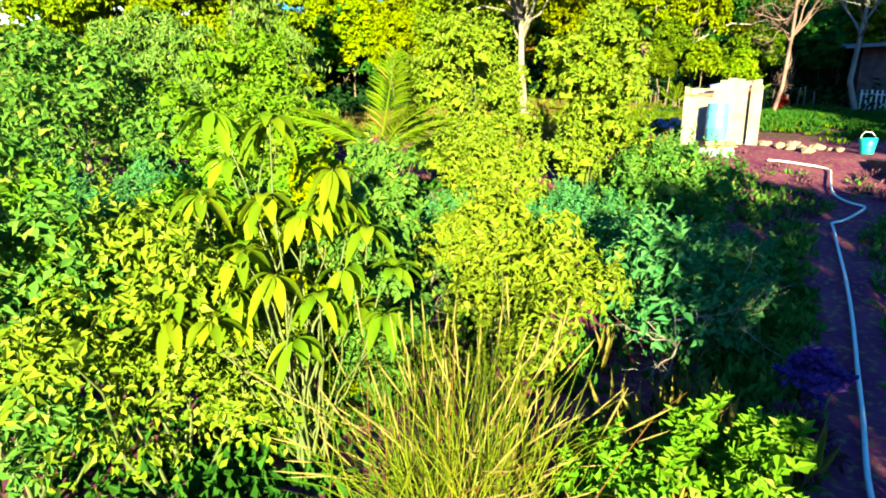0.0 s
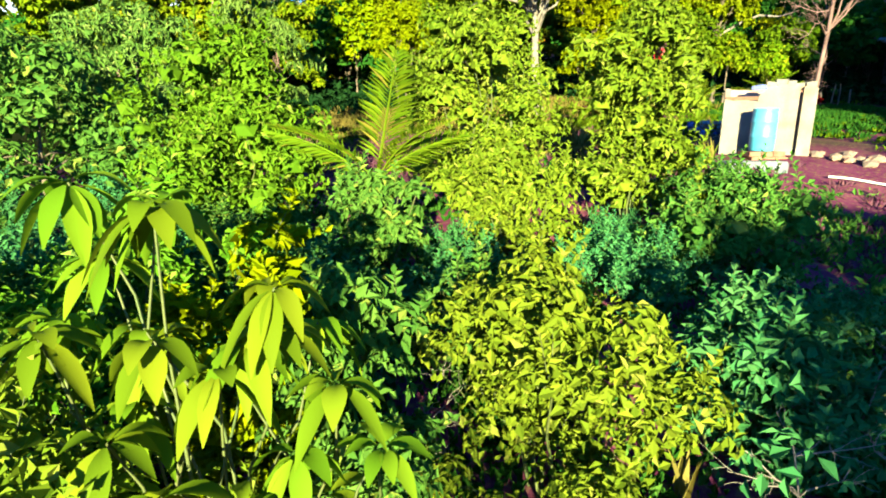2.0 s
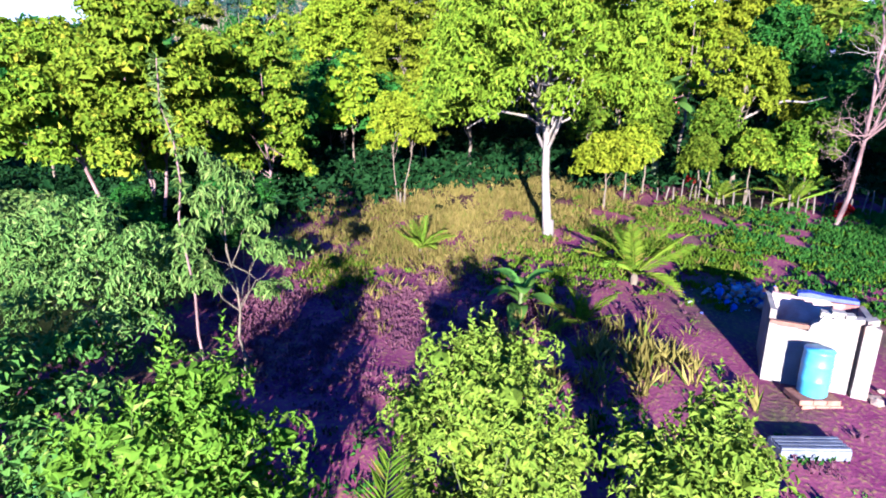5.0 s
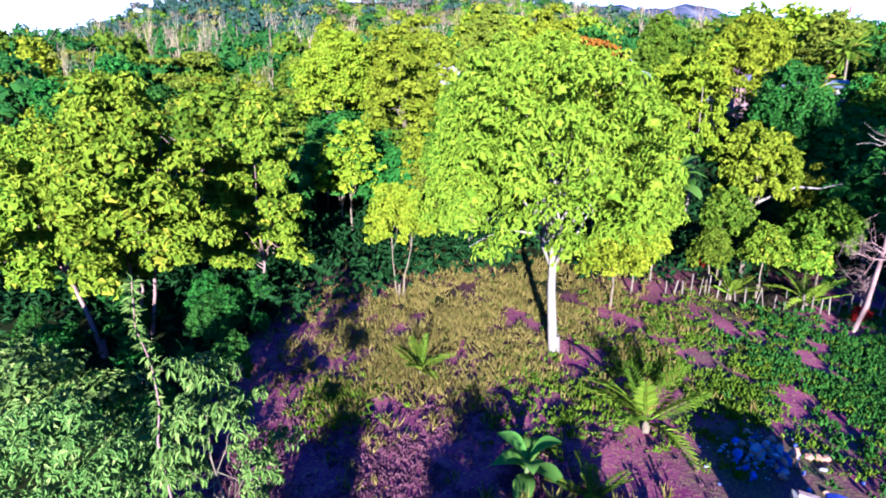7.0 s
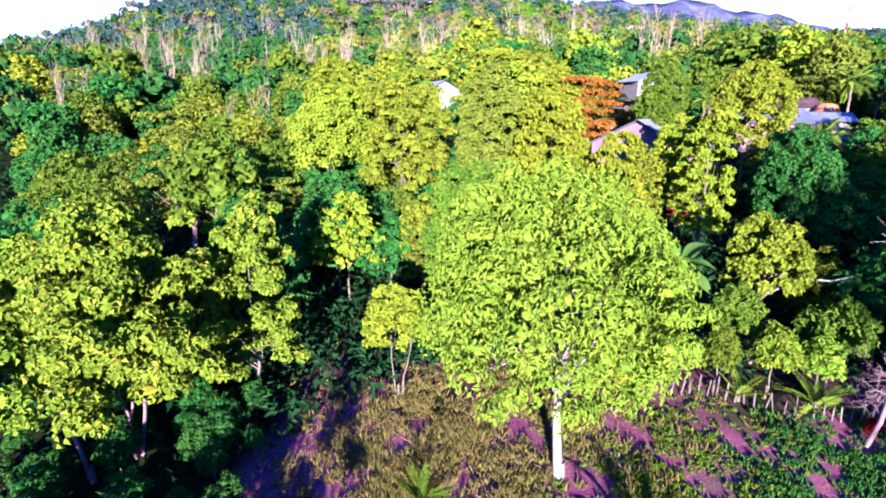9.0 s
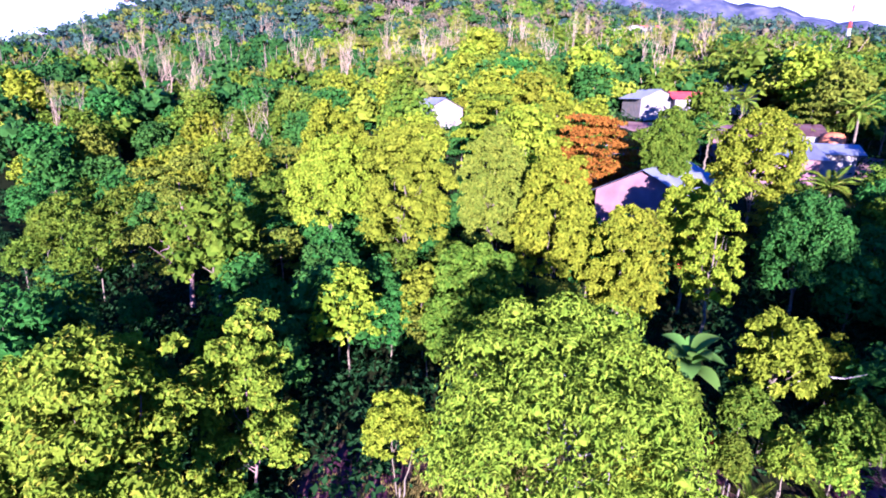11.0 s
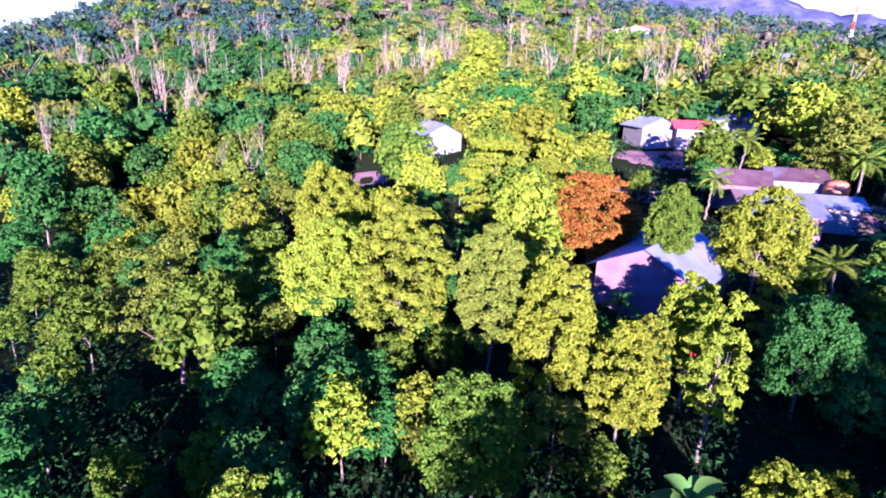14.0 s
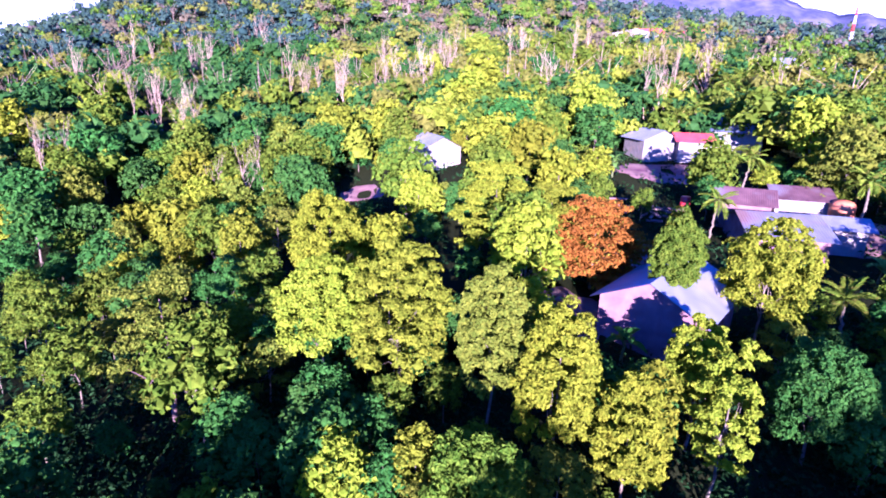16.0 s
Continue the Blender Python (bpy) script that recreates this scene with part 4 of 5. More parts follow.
BLUE = plain_material("blue_plastic", (0.06, 0.26, 0.42), (0.10, 0.32, 0.48), 4, 0.4, 0.05)
drum = thing("plastic_drum", "bright blue open plastic drum standing on a brick base", "drum", at=(5.66, 11.25, 0.12 + float(land(5.66, 11.25))))
g = Geo()
hs = np.array([0, 0.02, 0.24, 0.26, 0.28, 0.50, 0.52, 0.54, 0.72, 0.75, 0.751, 0.1])
rs = np.array([0.19, 0.205, 0.21, 0.22, 0.21, 0.21, 0.22, 0.21, 0.205, 0.215, 0.195, 0.18])
tube(g, np.stack([0 * hs, 0 * hs, hs], 1), rs, 22)
tube(g, [[0, 0, 0], [0, 0, 0.004]], [0.19, 0.001], 22)
part("barrel", g, BLUE, drum, smooth=True)

# ---- house among the trees ----
def gable_house(name, label, x, y, z, w, d, eave, rise, turn, wall_mat, roof_mat):
    ob = thing(name, label, "house", at=(x, y, z))
    ob.rotation_euler[2] = radians(turn)
    for y0, y1 in ((0, 0.15), (d - 0.15, d)):
        g = Geo()
        v = [(-w / 2, y0, -0.3), (w / 2, y0, -0.3), (w / 2, y0, eave), (0, y0, eave + rise), (-w / 2, y0, eave),
             (-w / 2, y1, -0.3), (w / 2, y1, -0.3), (w / 2, y1, eave), (0, y1, eave + rise), (-w / 2, y1, eave)]
        g.add(v, [[0, 1, 2, 4], [6, 5, 9, 7], [0, 4, 9, 5], [1, 6, 7, 2], [2, 7, 8, 3], [4, 3, 8, 9], [0, 5, 6, 1]])
        g.f[3].append(np.array([[4, 2, 3], [7, 9, 8]]))
        part("gable_wall", g, wall_mat, ob)
    for s in (-1, 1):
        part("side_wall", slab(Geo(), (s * w / 2, 0.152, -0.3), (s * (w / 2 - 0.15), d - 0.152, eave)), wall_mat, ob)
    a = math.atan2(rise, w / 2)
    run = math.hypot(rise, w / 2) + 0.5
    for s in (-1, 1):
        g = Geo()
        nu = 61
        yy = np.linspace(-0.5, d + 0.5, nu)
        zz = 0.03 * (np.arange(nu) % 2)
        for k, off in enumerate((0.06, 0.045)):
            v = []
            for u in (0, run):
                v += [(s * u * math.cos(a), q, eave + rise + off - u * math.sin(a) + h) for q, h in zip(yy, zz)]
            i = np.arange(nu - 1)
            g.add(v, np.stack([i, i + 1, i + 1 + nu, i + nu], 1))
        part("roof_sheet", g, roof_mat, ob)
    return ob


ROOF_PALE = plain_material("pale_tin", (0.12, 0.125, 0.165), (0.18, 0.185, 0.235), 0.8, 0.55, 0.1, 0.2, stain=(0.20, 0.185, 0.21))
WALL_PINK = plain_material("old_plaster", (0.115, 0.058, 0.072), (0.175, 0.10, 0.115), 1.2, 0.9, 0.3, stain=(0.15, 0.06, 0.07))
gable_house("cottage", "plastered cottage with a pale tin gable roof", 11.4, 39.6, float(land(11.4, 40.5)), 6.0, 7.0, 2.8, 1.5, -41, WALL_PINK, ROOF_PALE)
gable_house("cottage", "pale tin-roofed house behind trees", -0.6, 80.0, float(land(-0.6, 81)), 5.0, 7.0, 2.6, 1.3, 20, WALL, ROOF_PALE)

# ---- the village among the trees ----
TIN_GREY = plain_material("grey_tin", (0.10, 0.098, 0.125), (0.16, 0.155, 0.185), 0.7, 0.6, 0.1, 0.2, stain=(0.15, 0.085, 0.07))
TIN_RUST = plain_material("rusty_tin", (0.055, 0.026, 0.032), (0.095, 0.05, 0.055), 0.9, 0.75, 0.2, stain=(0.10, 0.085, 0.10))
TIN_RED = plain_material("red_tin", (0.36, 0.036, 0.036), (0.446, 0.0648, 0.0576), 0.8, 0.5, 0.1)
TIN_BLUE = plain_material("blue_tin", (0.06, 0.07, 0.12), (0.10, 0.115, 0.18), 0.8, 0.5, 0.1)
for label, x, y, w, d, eave, rise, turn, wm, rm in (
    ("low village house with a grey tin roof", 29.9, 53.9, 7.4, 5.5, 2.3, 1.1, 78, WALL_PINK, TIN_GREY),
    ("small lean house with a pale tin roof", 34.6, 54.6, 3.2, 3.4, 2.0, 0.6, 74, WALL, ROOF_PALE),
    ("house with a rusty dark tin roof", 29.5, 59.5, 3.6, 4.2, 2.2, 1.0, 68, WALL_PINK, TIN_RUST),
    ("lean house with a rusty tin roof", 35.5, 61.0, 4.0, 4.5, 2.0, 0.8, 75, WALL, TIN_RUST),
    ("cream village house under palms", 27.5, 80.5, 5.0, 5.0, 2.8, 1.1, 10, WALL, ROOF_PALE),
    ("open shed with a red tin roof", 33.5, 81.0, 5.0, 4.0, 2.4, 0.8, 80, WALL, TIN_RED),
    ("house with a blue-grey roof", 42.0, 84.0, 7.0, 6.0, 2.8, 1.4, 65, WALL, TIN_BLUE),
    ("long white building with a red roof", 77.0, 243.0, 24.0, 9.0, 5.5, 2.4, 5, WALL, ROOF_PALE),
    ("white building with a red roof", 90.0, 250.0, 9.0, 9.0, 5.0, 2.6, 80, WALL, TIN_RED),
    ("white building with a red roof on the hill", 113.0, 263.0, 10.0, 9.0, 5.5, 2.6, 85, WALL, TIN_RED),
    ("large white house among distant trees", 106.0, 176.0, 11.0, 9.0, 4.5, 2.2, 70, WALL, ROOF_PALE),
    ("white house with a pale roof in the distance", 117.0, 172.0, 8.0, 9.0, 3.5, 1.8, 70, WALL, ROOF_PALE),
):
    gable_house("village_house", label, x, y, float(land(x, y)), w, d, eave, rise, turn, wm, rm)

# ---- lattice mast, banded red and white ----
mast = thing("radio_mast", "tall red and white banded lattice mast", "mast", at=(205, 300, float(land(205, 300))))
mast.scale = (0.55, 0.55, 0.95)
MAST = [plain_material("mast_white", (0.54, 0.54, 0.54), (0.576, 0.576, 0.576), 1, 0.5, 0), plain_material("mast_red", (0.432, 0.036, 0.0288), (0.468, 0.0576, 0.036), 1, 0.5, 0)]
for k in range(6):
    z0, z1 = 4.0 * k, 4.0 * k + 4
    w0, w1 = 1.4 - 0.18 * k, 1.4 - 0.18 * (k + 1)
    for sx in (-1, 1):
        for sy in (-1, 1):
            for name, end, r in (("leg", (sx * w1, sy * w1, z1), 0.2), ("brace", (-sx * w1, sy * w1, z1), 0.12), ("brace", (sx * w1, -sy * w1, z1), 0.12)):
                g = Geo()
                tube(g, [[sx * w0, sy * w0, z0], end], [r, r], 4)
                part(name, g, MAST[k % 2], mast)

# ---- undergrowth of the woods, its deep shade put into the leaf colour ----
rng = np.random.default_rng(17)
geo = Geo()
n = 4700
uy = np.concatenate([19 + 80 * rng.random(3300) ** 1.2, rng.uniform(21, 44, 1400)])
ux = rng.uniform(-1, 1, n) * (uy * np.where(np.arange(n) < 3300, 0.95, 0.6) + 2)
ok = np.ones(n, bool)
for a, b, r in ((12.5, 44, 4.5), (9.5, 46, 2.5), (2, 18, 6.8), (9, 15, 9), (-3.5, 16, 5.2), (-10.5, 77, 3), (29, 82, 4), (29, 53, 5), (16, 52, 3), (-0.6, 83, 4)):
    ok &= np.hypot(ux - a, uy - b) > r
ux, uy = ux[ok], uy[ok]
n = len(ux)
ur = rng.uniform(0.5, 1.3, n)
b = np.repeat(np.arange(n), 13)
d = unit(rng.normal(0, 1, (len(b), 3)))
d[:, 2] = np.abs(d[:, 2])
p = np.stack([ux, uy, land(ux, uy)], 1)[b] + d * ur[b, None] * rng.uniform(0.5, 1.1, (len(b), 1))
s = rng.uniform(0.16, 0.34, len(b)) * (1 + uy[b] / 90)
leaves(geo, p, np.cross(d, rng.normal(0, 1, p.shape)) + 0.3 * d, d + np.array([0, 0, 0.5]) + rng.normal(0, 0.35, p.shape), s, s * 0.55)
tagged(new("undergrowth", geo.mesh("undergrowth", LEAF["dim"])), "green undergrowth between the trees, darkened to stand for shade", "undergrowth", kind="stuff")

# ---- weeds and dry grass of the clearing ----
def weeds(name, label, n, spots, leaf, size, blade, up):
    """Low tufts, denser round the given spots (x, y, radius)."""
    g = Geo()
    k = rng.integers(0, len(spots), n)
    sp = np.array(spots)[k]
    x, y = sp[:, 0] + rng.normal(0, 0.62, n) * sp[:, 2], sp[:, 1] + rng.normal(0, 0.62, n) * sp[:, 2]
    patch = np.sin(x * 1.9 + 1) * np.sin(y * 1.6) + 0.6 * np.sin(x * 4.3) * np.sin(y * 3.7 + 2)
    patch = (rng.random(n) < sstep(-1.3, 1.2, patch)) & ~near_hose(x, y, 0.3)
    x, y = x[patch], y[patch]
    n = len(x)
    c = np.repeat(np.arange(n), 7)
    base = np.stack([x, y, land(x, y) - 0.02], 1)[c] + rng.normal(0, 0.05, (len(c), 3)) * np.array([1, 1, 0.0])
    h = size * rng.uniform(0.5, 1.4, n)[c]
    ax = rng.normal(0, 0.55, (len(c), 3)) + np.array([0, 0, up])
    leaves(g, base + unit(ax) * (h * (0.0 if blade else 0.4))[:, None], ax, rng.normal(0, 1, (len(c), 3)) + np.array([0, -0.6, 0.6]), h, h * (0.09 if blade else 0.5))
    return tagged(new(name, g.mesh(name, LEAF[leaf])), label, "weeds", kind="stuff")


weeds("dry_grass", "dry straw-coloured grass on the bare slope", 7500, [(0.5, 19.5, 2.6), (-1.5, 18.6, 2.2), (0, 22, 4), (2.5, 23, 3), (-2.5, 21, 3), (4, 21, 3), (-0.5, 19, 2.4)], "straw", 0.26, True, 1.1)
weeds("green_weeds", "low green weeds spreading over the clearing", 6200, [(7, 17, 1.8), (2.2, 16.6, 1.2), (-2.8, 17.2, 1.0), (4, 19, 2.5), (10.5, 16.5, 3.5), (12, 18.5, 3.5), (8, 18.5, 2.5), (6.5, 20.5, 2.2), (14, 15, 4), (5, 17.5, 1.6)], "mid", 0.115, False, 1.2)
weeds("tall_weeds", "tall green weeds standing thick on the far side of the clearing", 5200, [(11.5, 15.5, 2.6), (13.5, 17, 3), (10, 18.2, 2), (15.5, 14.5, 3.2), (12.5, 19.5, 2)], "deep", 0.13, False, 2.2)
weeds("plum_weeds", "wilted purplish weeds on the soil", 7000, [(-1, 17, 2), (-2, 13.5, 2.4), (-3, 16, 2.4), (1, 15, 2.6), (-4, 15, 2), (0.5, 13, 2), (5.5, 8, 1.3)], "plum", 0.085, False, 0.9)
weeds("path_weeds", "low green weeds along the path", 3800, [(4.0, 7.0, 1.2), (2.6, 4.6, 1.0), (4.3, 5.5, 1.6), (3.2, 3.8, 1.2), (6, 6.2, 1.4), (5, 8.2, 1.0), (3, 2.4, 1.0)], "shade", 0.1, False, 0.6)

# ---- saplings and small trees at the clearing's edge ----
put(tree("sapling", "green sapling with drooping leaves and a leaning stem", 201, 3.9, 1.2, 1.4, "sage", BARK, 0.03, 13, 4, 46, 0.17, core=0.0, dome=False, lean=(-0.3, 0.2), limbs=10, r_sub=0.17, aspect=0.3, droop=1.3), -3.75, 12.3)
put(tree("sapling", "spreading green shrub tree with hanging leaves", 202, 2.9, 1.8, 0.7, "sage", BARK, 0.035, 24, 5, 90, 0.14, core=0.3, dome=False, limbs=8, r_sub=0.17, aspect=0.34, droop=1.1), -6.4, 12.6)
put(tree("sapling", "dark spreading shrub tree with layered leaves", 203, 2.6, 2.3, 0.4, "sage", BARK, 0.055, 20, 7, 60, 0.15, core=0.3, limbs=8, tiers=3), -9.6, 14.8)
put(tree("sapling", "dark shrub tree beside the slope", 204, 2.3, 1.7, 0.3, "shade", BARK, 0.05, 16, 7, 60, 0.13, limbs=8, core=0.3, dome=False), -6.2, 9.4)
for x, y, h, r, leaf, seed in ((7.2, 23.6, 3.6, 0.8, "mid", 211), (9.6, 23.6, 3.4, 0.8, "mid", 213), (6.2, 22.6, 2.6, 1.0, "lime", 214), (5.2, 21.6, 2.4, 1.1, "lime", 215), (12.8, 23.0, 3.0, 1.1, "mid", 216), (10.4, 22.4, 2.6, 0.7, "leafy", 217), (8.7, 22.5, 2.2, 0.6, "mid", 218), (11.9, 22.3, 2.0, 0.7, "leafy", 219)):
    put(tree("sapling", "thin-stemmed green sapling behind the stake fence", seed, h, r, h * 0.45, leaf, BARK, 0.035, 9, 6, 36, 0.17, limbs=5), x, y)


# ---- broad-leaved and feather-leaved plants ----
def banana(name, label, seed, stem, n, length, width, at, leaf="deep"):
    rng = np.random.default_rng(seed)
    ob = thing(name, label, "banana plant", at=at)
    g = Geo()
    tube(g, bend(rng, (0, 0, -0.1), (0.05, 0, stem), 0, 0.02, 6), np.linspace(0.05 + stem * 0.03, 0.04 + stem * 0.012, 6), 8)
    part("stem", g, STEM, ob, smooth=True)
    for i in range(n):
        a = i * 2.4 + rng.uniform(-0.3, 0.3)
        up = 1.5 - 1.1 * i / n
        g = Geo()
        long_leaves(g, np.array([[0.05, 0, stem - 0.05 * i]]), np.array([[math.cos(a), math.sin(a), up]]), length * rng.uniform(0.8, 1.1), width, 0.45 + 0.3 * i / n, 8)
        part("leaf", g, LEAF[leaf], ob, smooth=True)
    return ob


banana("banana_plant", "small banana plant with broad green leaves", 221, 0.5, 8, 1.15, 0.42, (1.4, 14.3, float(land(1.4, 14.3))), "banana")
banana("banana_plant", "tall banana plant with broad splayed leaves", 222, 3.5, 12, 1.9, 0.8, (8.25, 25.2, float(land(8.25, 25.2))), "banana")
banana("banana_plant", "banana plant beside the cottage", 223, 1.8, 7, 1.9, 0.6, (9.8, 38.6, float(land(9.8, 38.6))), "deep")

FROND = [frond_mesh(230 + i, 1.75, 34, 0.42, d, 0.035) for i, d in enumerate((0.12, 0.3, 0.45))]
young = thing("young_palm", "young palm with arching yellow-green fronds", "palm", at=(-0.8, 6.8, float(land(-0.8, 6.8))))
g = Geo()
tube(g, [[0, 0, -0.1], [0, 0, 0.7], [0, 0, 1.2]], [0.07, 0.07, 0.04], 8)
part("trunk", g, BARK, young, smooth=True)
for turn, lift, roll, k, s in ((6, 64, 10, 0, 0.95), (60, 40, -25, 1, 0.74), (-38, 46, 30, 2, 0.66), (-62, 50, 20, 2, 0.58), (-130, 55, 0, 2, 0.6), (100, 52, 0, 2, 0.6)):
    f = new("frond", FROND[k])
    f.parent = young
    f.matrix_basis = Matrix.Translation((0, 0, 1.15)) @ pose(0, 0, 0, 0, 0, turn) @ pose(0, 0, 0, lift, roll, 0) @ Matrix.Scale(s, 4)
for x, y, s, label in ((4.35, 15.8, 0.85, "small palm with arching fronds on bare soil"), (2.6, 13.6, 0.5, "small palm half hidden by bushes"), (-0.9, 18.2, 0.55, "small yellowing palm in the clearing"), (11.6, 21.6, 0.7, "small palm by the stake fence"), (9.4, 22.2, 0.55, "small palm by the stake fence")):
    ob = thing("small_palm", label, "palm", at=(x, y, float(land(x, y))))
    ob.scale = (s, s, s)
    g = Geo()
    tube(g, [[0, 0, -0.1], [0, 0, 0.2], [0, 0, 0.35]], [0.1, 0.11, 0.06], 8)
    part("trunk", g, BARK, ob, smooth=True)
    for i in range(9):
        f = new("frond", FROND[i % 3])
        f.parent = ob
        f.matrix_basis = Matrix.Translation((0, 0, 0.3)) @ pose(0, 0, 0, 0, 0, i * 137.5 + x * 40) @ pose(0, 0, 0, 72 - 6 * i, rng.uniform(-15, 15), 0)

# large-leaved sapling close to the start
rng = np.random.default_rng(31)
mango = thing("large_leaved_sapling", "sapling with whorls of large drooping light green leaves", "sapling", at=(-0.85, 3.0, float(land(-0.85, 3.0))))
whorls = [(-0.89, 2.8, 1.19), (-0.94, 2.8, 0.79), (-0.75, 2.8, 0.70), (-0.42, 2.9, 0.60), (-1.28, 2.8, 0.81), (-0.85, 2.6, 0.44), (-1.43, 2.7, 0.30),
          (-1.26, 3.0, 1.22), (-0.28, 2.9, 0.37), (-1.05, 2.7, 0.53), (-0.6, 2.9, 0.92), (-1.2, 2.6, 0.2), (-0.66, 2.7, 0.3), (-0.5, 3.0, 0.1)]
whorls = [(x, y, z + SLOPE * y) for x, y, z in whorls]
whorls += [(x + rng.normal(0, 0.16), y + rng.normal(0.1, 0.16), z + rng.normal(-0.08, 0.12)) for x, y, z in whorls]
base = np.array(mango.location)
for w in whorls:
    g = Geo()
    tube(g, bend(rng, (rng.normal(0, 0.04), rng.normal(0, 0.04), -0.05), np.array(w) - base, 0.05, 0.04, 6), np.linspace(0.010, 0.004, 6), 5)
    stem = part("stem", g, STEM, mango, smooth=True)
    g = Geo()
    k = 10
    a = np.arange(k) * 2.4 + rng.uniform(0, 6)
    ax = np.stack([np.cos(a), np.sin(a), rng.uniform(-0.8, 0.7, k)], 1)
    long_leaves(g, np.repeat([np.array(w) - base], k, 0) + ax * 0.02, ax, rng.uniform(0.115, 0.2, k), rng.uniform(0.055, 0.08, k), rng.uniform(0.6, 1.1), 6)
    part("leaf_whorl", g, LEAF["big"], stem, smooth=True)

# tall thin climber standing over the shrubs
thin = thing("tall_weed", "tall thin leaning weed with small leaves along its stem", "plant", at=(-4.45, 11.7, float(land(-4.45, 11.7))))
g, f = Geo(), Geo()
pts = bend(rng, (0.3, 0, -0.1), (-0.12, 0.3, 5.45), 0, 0.01, 10)
tube(g, pts, np.linspace(0.026, 0.01, 10), 6)
part("stem", g, BARK_PINK, thin, smooth=True)
u = 1 - 0.42 * rng.random(130) ** 1.4
at = np.stack([np.interp(u, np.linspace(0, 1, 10), pts[:, i]) for i in range(3)], 1)
leaves(f, at, rng.normal(0, 1, (130, 3)) - np.array([0, 0, 0.4]), rng.normal(0, 1, (130, 3)) + np.array([0, 0, 1]), 0.17, 0.055)
part("foliage", f, LEAF["sage"], thin)

# feathery grass tuft in front
tuft = thing("grass_tuft", "tall tuft of yellow-green grass with feathery seed heads", "grass", at=(0.0, 2.25, float(land(0, 2.25))))
g, heads = Geo(), Geo()
n = 520
a, spread = rng.uniform(0, 6.283, n), rng.uniform(0.05, 0.75, n) ** 1.0
root = np.stack([rng.normal(0.05, 0.16, n), rng.normal(0, 0.12, n), np.zeros(n)], 1)
tip = root + np.stack([np.cos(a) * spread * 1.15, np.sin(a) * spread * 0.7, rng.uniform(0.6, 1.45, n) * (1.05 - 0.35 * spread)], 1)
for i in range(n):
    c = bend(rng, root[i], tip[i], 0, 0.012, 6) + np.outer(np.sin(np.linspace(0, math.pi, 6)), [0, 0, 0.3 * spread[i]])
    side = unit(np.cross(c[-1] - c[0], [math.sin(i), math.cos(i), 0.2]))
    w = np.array([0.0024, 0.0028, 0.0026, 0.0022, 0.0015, 0.0006])[:, None]
    v = np.concatenate([c - side * w, c + side * w])
    j = np.arange(5)
    g.add(v, np.stack([j, j + 1, j + 7, j + 6], 1))
    if i % 4 == 0:
        d = unit(c[-1] - c[-2])
        tube(heads, [c[-1] - d * 0.12, c[-1] - d * 0.05, c[-1] + d * 0.05, c[-1] + d * 0.1], [0.0012, 0.0042, 0.004, 0.001], 5)
o = part("grass", g, LEAF["tuft"], tuft)
tagged(o, kind="stuff")
o = part("seed_head", heads, plain_material("seed_fluff", (0.13, 0.10, 0.03), (0.19, 0.15, 0.05), 30, 0.9, 0.3), tuft)
tagged(o, kind="stuff")

# red-leaved plants by the bare tree
for x, y, s in ((12.7, 20.7, 0.3), (9.6, 25.0, 0.25)):
    ob = bush("red_leaved_plant", "small ornamental plant with bright red leaves", int(x * 10), 0.5, 1.0, "red", 10, 20, 0.3, 0.25, 5)
    put(ob, x, y, 0, s * 1.6)

# ---- stake fence behind the clearing ----
STAKE = plain_material("weathered_stake", (0.075, 0.058, 0.052), (0.14, 0.11, 0.098), 3, 0.9, 0.4)
fence = thing("stake_fence", "rough fence of weathered upright stakes", "fence", at=(7.4, 22.6, float(land(7.4, 22.6))))
for i in range(26):
    s = i / 25
    x, y = s * 6.6, -1.9 * s + 0.1 * math.sin(9 * s)
    z = float(land(7.4 + x, 22.6 + y)) - fence.location.z
    g = Geo()
    h = rng.uniform(0.35, 0.85)
    tube(g, bend(rng, (x, y, z - 0.1), (x + rng.normal(0, 0.06), y + rng.normal(0, 0.05), z + h), 0, 0.01, 4), np.full(4, rng.uniform(0.015, 0.035)), 6)
    part("stake", g, STAKE, fence, smooth=True)

# ---- rubbish heap, hose, trough and small things by the shed ----
PVC = plain_material("white_hose", (0.518, 0.518, 0.533), (0.576, 0.576, 0.59), 10, 0.4, 0.05)
hose = thing("garden_hose", "white plastic hose lying along the path", "hose")
way = WAY
t0 = np.linspace(0, 1, len(way))
tt = np.linspace(0, 1, 70)
hx, hy = (np.interp(tt, t0, [w[i] for w in way]) for i in (0, 1))
soft = np.array([1, 2, 3, 2, 1]) / 9
hx, hy = (np.concatenate([v[:2], np.convolve(v, soft, 'valid'), v[-2:]]) for v in (hx, hy))
g = Geo()
tube(g, np.stack([hx, hy, land(hx, hy) + 0.05], 1), np.full(70, 0.017), 8)
part("tube", g, PVC, hose, smooth=True)
SLATE = plain_material("grey_concrete", (0.09, 0.096, 0.13), (0.15, 0.155, 0.195), 5, 0.9, 0.3)
trough = thing("concrete_slats", "long pale grey ridged concrete slab lying on the ground", "slab", at=(4.9, 10.1, float(land(4.9, 10.1)) + 0.02))
part("slab", slab(Geo(), (-0.48, -0.16, -0.06), (0.48, 0.16, 0.09)), SLATE, trough)
for k in range(4):
    part("ridge", slab(Geo(), (-0.47, -0.148 + 0.08 * k, 0.092), (0.47, -0.1 + 0.08 * k, 0.125)), SLATE, trough)
